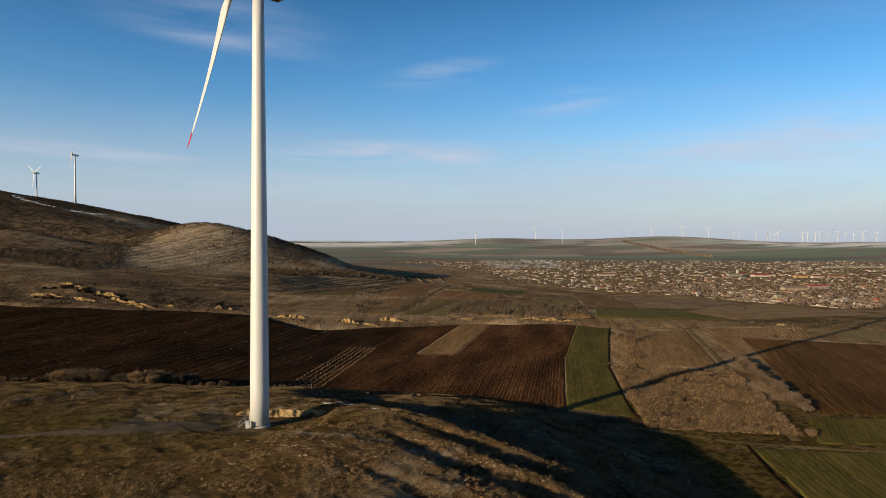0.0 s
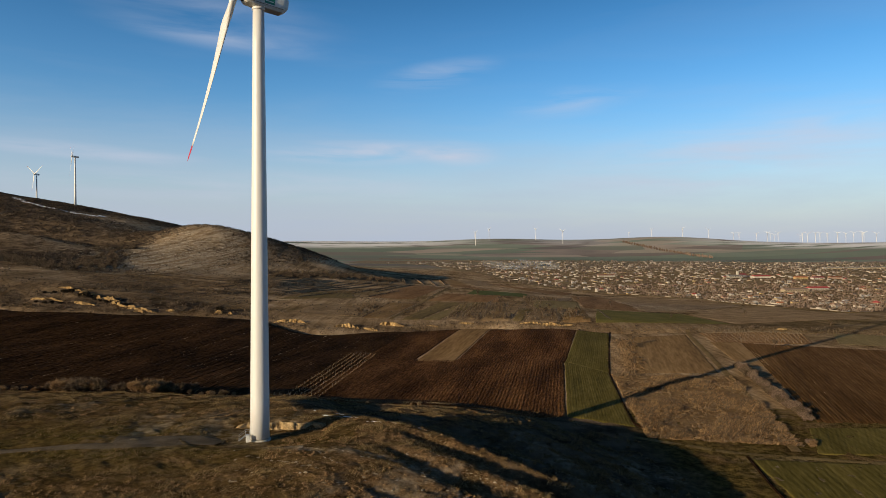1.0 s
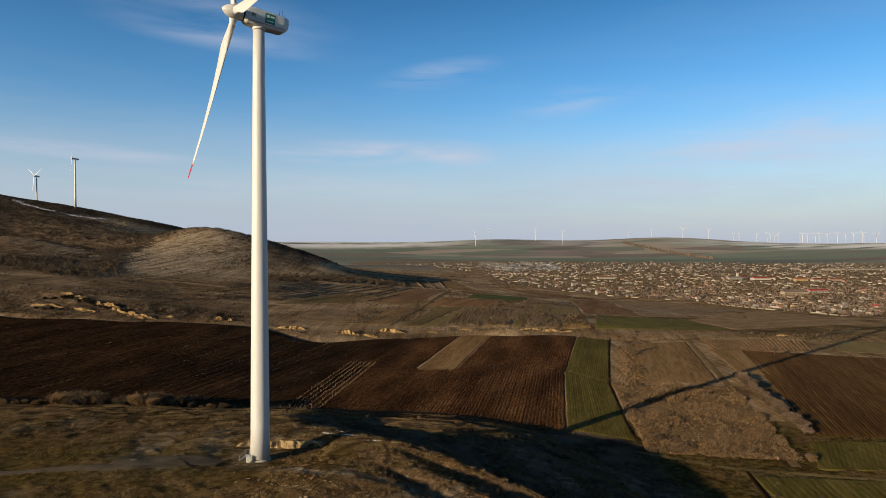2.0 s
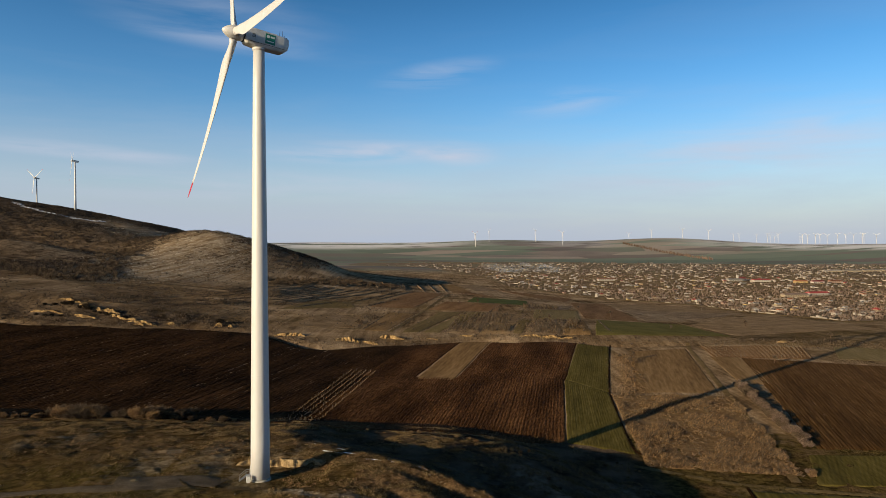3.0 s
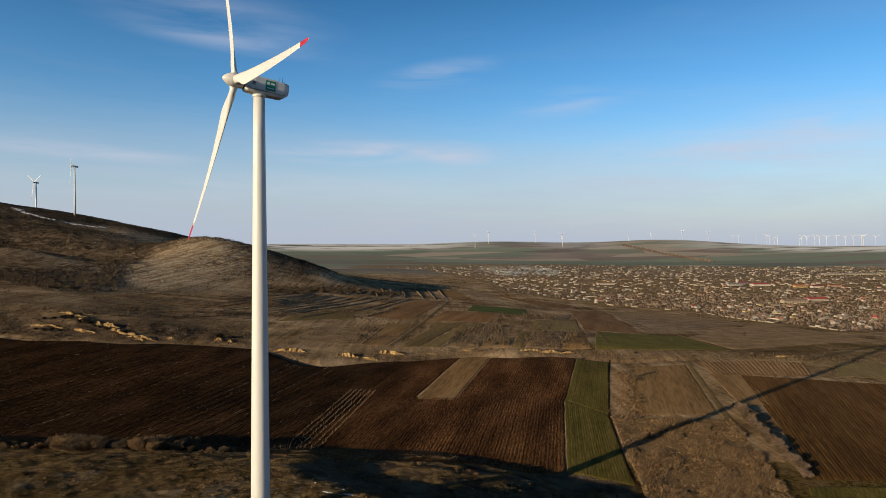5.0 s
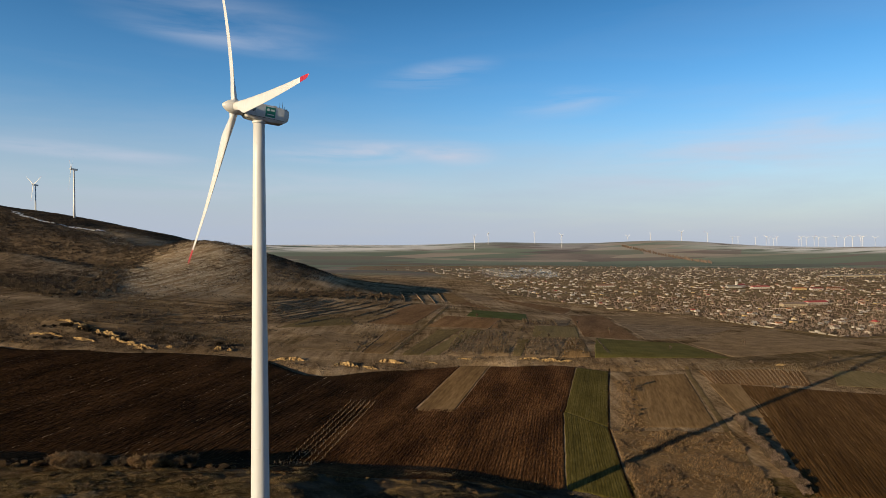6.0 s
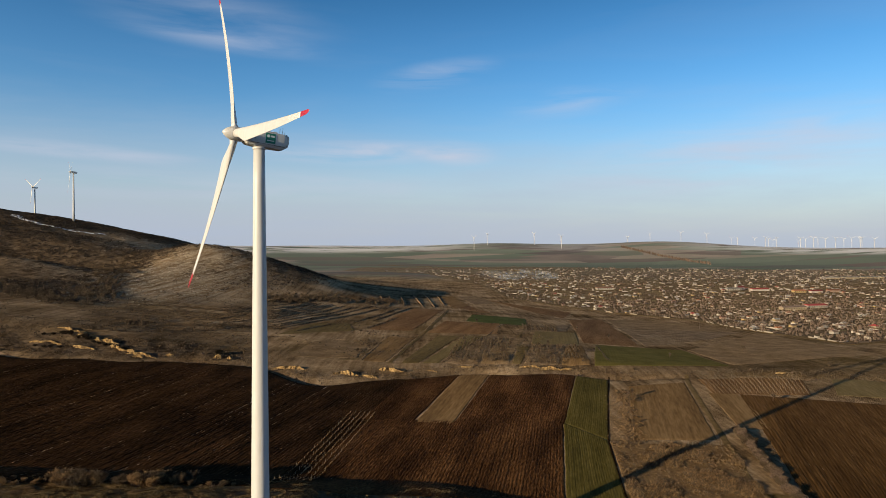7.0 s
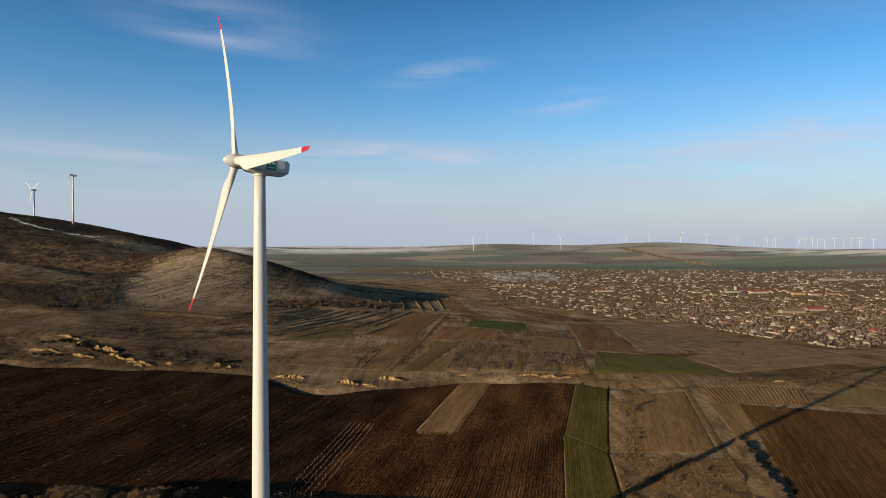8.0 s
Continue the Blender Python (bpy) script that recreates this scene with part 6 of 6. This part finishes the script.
def church(x, y, a):
    t = tagged(new("church"), "white village church with a slim bell tower", "church")
    part("nave", mesh_of("nave", [(-12, -5, -1), (12, -5, -1), (12, 5, -1), (-12, 5, -1), (-12, -5, 6), (12, -5, 6), (12, 5, 6), (-12, 5, 6), (-12, 0, 9), (12, 0, 9)],
                         [[0, 1, 5, 4], [2, 3, 7, 6], [1, 2, 6, 9, 5], [3, 0, 4, 8, 7]], WALLS[0]), t)
    part("roof", mesh_of("roof", [(-12.6, -5.8, 5.7), (12.6, -5.8, 5.7), (12.6, 5.8, 5.7), (-12.6, 5.8, 5.7), (-12.6, 0, 9.2), (12.6, 0, 9.2), (-12.6, -5.8, 6), (12.6, -5.8, 6), (12.6, 5.8, 6), (-12.6, 5.8, 6), (-12.6, 0, 9.5), (12.6, 0, 9.5)],
                         [[6, 7, 11, 10], [8, 9, 10, 11], [0, 1, 7, 6], [2, 3, 9, 8], [1, 2, 8, 7], [3, 0, 6, 9]], ROOFS[2]), t)
    part("bell_tower", from_bm("bell_tower", box_bm(5, 5, 16, (-12, 0, 7), 0.2), WALLS[0]), t)
    part("spire", lathe("spire", [(3.2, 15), (2.6, 16.5), (1.6, 18), (0.9, 20), (0.1, 24)], ROOFS[1], 12), t, "tapering grey metal spire")
    for k in range(4):
        part("window", from_bm("window", box_bm(1.2, 0.1, 3, (-6 + 5 * k, -5.03, 3.4)), GLASS), t)
    t.matrix_basis = pose(x, y, float(height(x, y)) + 0.5, 0, 0, a)


church(764, 1590, 20)


def hall(x, y, a, L, wall, roof, label):
    """A long low hall: school, shop or farm building."""
    t = tagged(new("hall"), label, "building", "long buildings")
    l, w, e, r = L / 2, 6, 4.2, 6.6
    part("wall", mesh_of("wall", [(-l, -w, -1), (l, -w, -1), (l, w, -1), (-l, w, -1), (-l, -w, e), (l, -w, e), (l, w, e), (-l, w, e), (-l, 0, r), (l, 0, r)], [[0, 1, 5, 4], [2, 3, 7, 6], [1, 2, 6, 9, 5], [3, 0, 4, 8, 7]], wall), t)
    a1, b1 = l + 0.6, w + 0.7
    part("roof", mesh_of("roof", [(-a1, -b1, e - 0.2), (a1, -b1, e - 0.2), (a1, b1, e - 0.2), (-a1, b1, e - 0.2), (-a1, 0, r), (a1, 0, r), (-a1, -b1, e + 0.05), (a1, -b1, e + 0.05), (a1, b1, e + 0.05), (-a1, b1, e + 0.05), (-a1, 0, r + 0.25), (a1, 0, r + 0.25)],
                         [[6, 7, 11, 10], [8, 9, 10, 11], [0, 1, 7, 6], [2, 3, 9, 8], [1, 2, 8, 7, 11, 5], [3, 0, 6, 10, 4, 9]], roof), t)
    for k in range(int(L / 5)):
        part("window", from_bm("window", box_bm(2.2, 0.1, 1.6, (-l + 2.5 + 5 * k, -w - 0.03, 2.2)), GLASS), t)
    t.matrix_basis = pose(x, y, float(height(x, y)) + 0.4, 0, 0, a)


hall(800, 1560, 8, 46, WALLS[0], ROOFS[2], "long white hall with dark red roof")
hall(740, 1575, 12, 40, WALLS[0], ROOFS[1], "long white hall with grey roof")
hall(870, 1510, 5, 30, WALLS[2], ROOFS[4], "yellow hall with orange tile roof")
hall(905, 1500, 5, 28, WALLS[0], ROOFS[2], "white hall with dark red roof near the square")
hall(960, 1520, 5, 30, WALLS[4], ROOFS[4], "rose hall with orange roof near the square")
for k in range(4):
    hall(1290 + 75 * k, 2060 + 14 * k, 6, 62, WALLS[1], ROOFS[1], "long pale farm hall with sheet roof")
hall(640, 1130, 10, 48, WALLS[1], ROOFS[3], "long cream hall with weathered roof")
hall(700, 1160, 10, 40, WALLS[0], ROOFS[2], "long white hall with red roof")
hall(420, 1600, 10, 44, WALLS[0], ROOFS[0], "long white hall with clay tile roof")


def pole(x, y):
    t = tagged(new("utility_pole"), "slender weathered wooden utility pole with crossarm", "utility pole", "utility poles")
    part("shaft", lathe("shaft", [(0.16, -0.6), (0.14, 0), (0.09, 8.5)], WOODPOST, 8), t)
    part("crossarm", from_bm("crossarm", box_bm(1.8, 0.12, 0.12, (0, 0, 8.0)), STEEL), t)
    for s in (-0.8, 0, 0.8):
        part("insulator", lathe("insulator", [(0.06, 8.06), (0.08, 8.15), (0.05, 8.3)], WHITESIGN, 6), t).location = (s, 0, 0)
    t.matrix_basis = pose(x, y, float(height(x, y)), 0, 0, 20)
    return t


first = pole(430, 700)
for ax, ay in ((398, 830), (410, 745), (300, 1075), (350, 1015), (450, 672), (500, 700), (560, 760)):
    copy_thing(first, pose(ax, ay, float(height(ax, ay)), 0, 0, 20))
for k in range(16):
    x, y = 330 + 38 * k + rng.normal(0, 6), 760 + 45 * k + rng.normal(0, 20)
    copy_thing(first, pose(x, y, float(height(x, y)), 0, 0, 50))

# sheds and yard walls between the houses
SV, SF = [], []
for k in range(1500):
    x, y = rng.uniform(120, 1500), rng.uniform(640, 2300)
    if not in_village(x, y) or x / y > 0.8:
        continue
    a = 0.32 + (0 if rng.random() < 0.5 else math.pi / 2) + rng.normal(0, 0.15)
    long = rng.random() < 0.45
    L, W, e = (rng.uniform(4, 10), 0.15, rng.uniform(1.2, 2.0)) if long else (rng.uniform(1.5, 3.2), rng.uniform(1.2, 2.0), rng.uniform(1.8, 2.6))
    z, ca, sa, b0 = float(height(x, y)), math.cos(a), math.sin(a), len(SV)
    for p, q, h in ((-L, -W, -0.5), (L, -W, -0.5), (L, W, -0.5), (-L, W, -0.5), (-L, -W, e), (L, -W, e), (L, W, e + 0.5 * (not long)), (-L, W, e + 0.5 * (not long))):
        SV.append((x + p * ca - q * sa, y + p * sa + q * ca, z + h))
    SF += [[b0 + v for v in f] for f in ([0, 1, 5, 4], [1, 2, 6, 5], [2, 3, 7, 6], [3, 0, 4, 7], [4, 5, 6, 7])]
stuff("yard_sheds", SV, SF, HSHED, "small sheds and yard walls among village gardens", "sheds")

# low garden wall along the village edge
WALLM = mat("garden_wall", [(0.20, 0.17, 0.13), (0.27, 0.235, 0.185), (0.34, 0.30, 0.25)], 6, 0.9, 0.2)
edge = [(284, 1076), (336, 1016), (387, 938), (389, 840), (397, 764), (415, 704), (421, 640)]
for (ax, ay), (bx, by) in zip(edge, edge[1:]):
    n = int(math.hypot(bx - ax, by - ay) / 14)
    for k in range(n):
        if rng.random() < 0.5:
            f0, f1 = k / n, (k + 0.92) / n
            px0, py0, px1, py1 = ax + (bx - ax) * f0, ay + (by - ay) * f0, ax + (bx - ax) * f1, ay + (by - ay) * f1
            L = math.hypot(px1 - px0, py1 - py0)
            w = tagged(new("garden_wall", from_bm("garden_wall", box_bm(L * rng.uniform(0.6, 1.0), 0.3, rng.uniform(1.6, 2.6), (0, 0, 0.6), 0.04), WALLM)), "pale low garden wall on the village edge", "wall", "garden walls")
            mx, my = (px0 + px1) / 2, (py0 + py1) / 2
            w.matrix_basis = pose(mx, my, float(height(mx, my)), 0, 0, math.degrees(math.atan2(py1 - py0, px1 - px0)))

# thin smoke over the gardens
SMOKE = bpy.data.materials.new("thin_smoke")
SMOKE.use_nodes = True
_n, _l = SMOKE.node_tree.nodes, SMOKE.node_tree.links
_t, _d, _m, _q = _n.new("ShaderNodeBsdfTransparent"), _n.new("ShaderNodeBsdfDiffuse"), _n.new("ShaderNodeMixShader"), _n.new("ShaderNodeTexNoise")
_d.inputs["Color"].default_value = (0.75, 0.8, 0.88, 1)
_q.inputs["Scale"].default_value, _q.inputs["Detail"].default_value = 0.03, 4
_r = _n.new("ShaderNodeMapRange")
_r.inputs["From Min"].default_value, _r.inputs["From Max"].default_value, _r.inputs["To Max"].default_value = 0.4, 0.8, 0.15
_p = _n.new("ShaderNodeNewGeometry")
_l.new(_p.outputs["Position"], _q.inputs["Vector"])
_l.new(_q.outputs["Fac"], _r.inputs["Value"])
_l.new(_r.outputs["Result"], _m.inputs["Fac"])
_l.new(_t.outputs["BSDF"], _m.inputs[1])
_l.new(_d.outputs["BSDF"], _m.inputs[2])
_l.new(_m.outputs["Shader"], _n["Material Output"].inputs["Surface"])
bm = bmesh.new()
for k in range(15):
    f = k / 14
    c = Vector((175 + 190 * f + rng.normal(0, 10), 2060 + rng.normal(0, 40), -38 + 14 * f + rng.normal(0, 5)))
    bmesh.ops.create_icosphere(bm, subdivisions=3, radius=1, matrix=Matrix.Translation(c) @ Matrix.Diagonal((rng.uniform(20, 46), 30, rng.uniform(6, 13), 1)))
for v in bm.verts:
    v.co += Vector(noise.noise_vector(v.co * 0.06)) * 6
tagged(new("smoke", from_bm("smoke", bm, SMOKE, True)), "thin pale smoke drifting over village gardens", "smoke", kind="stuff")
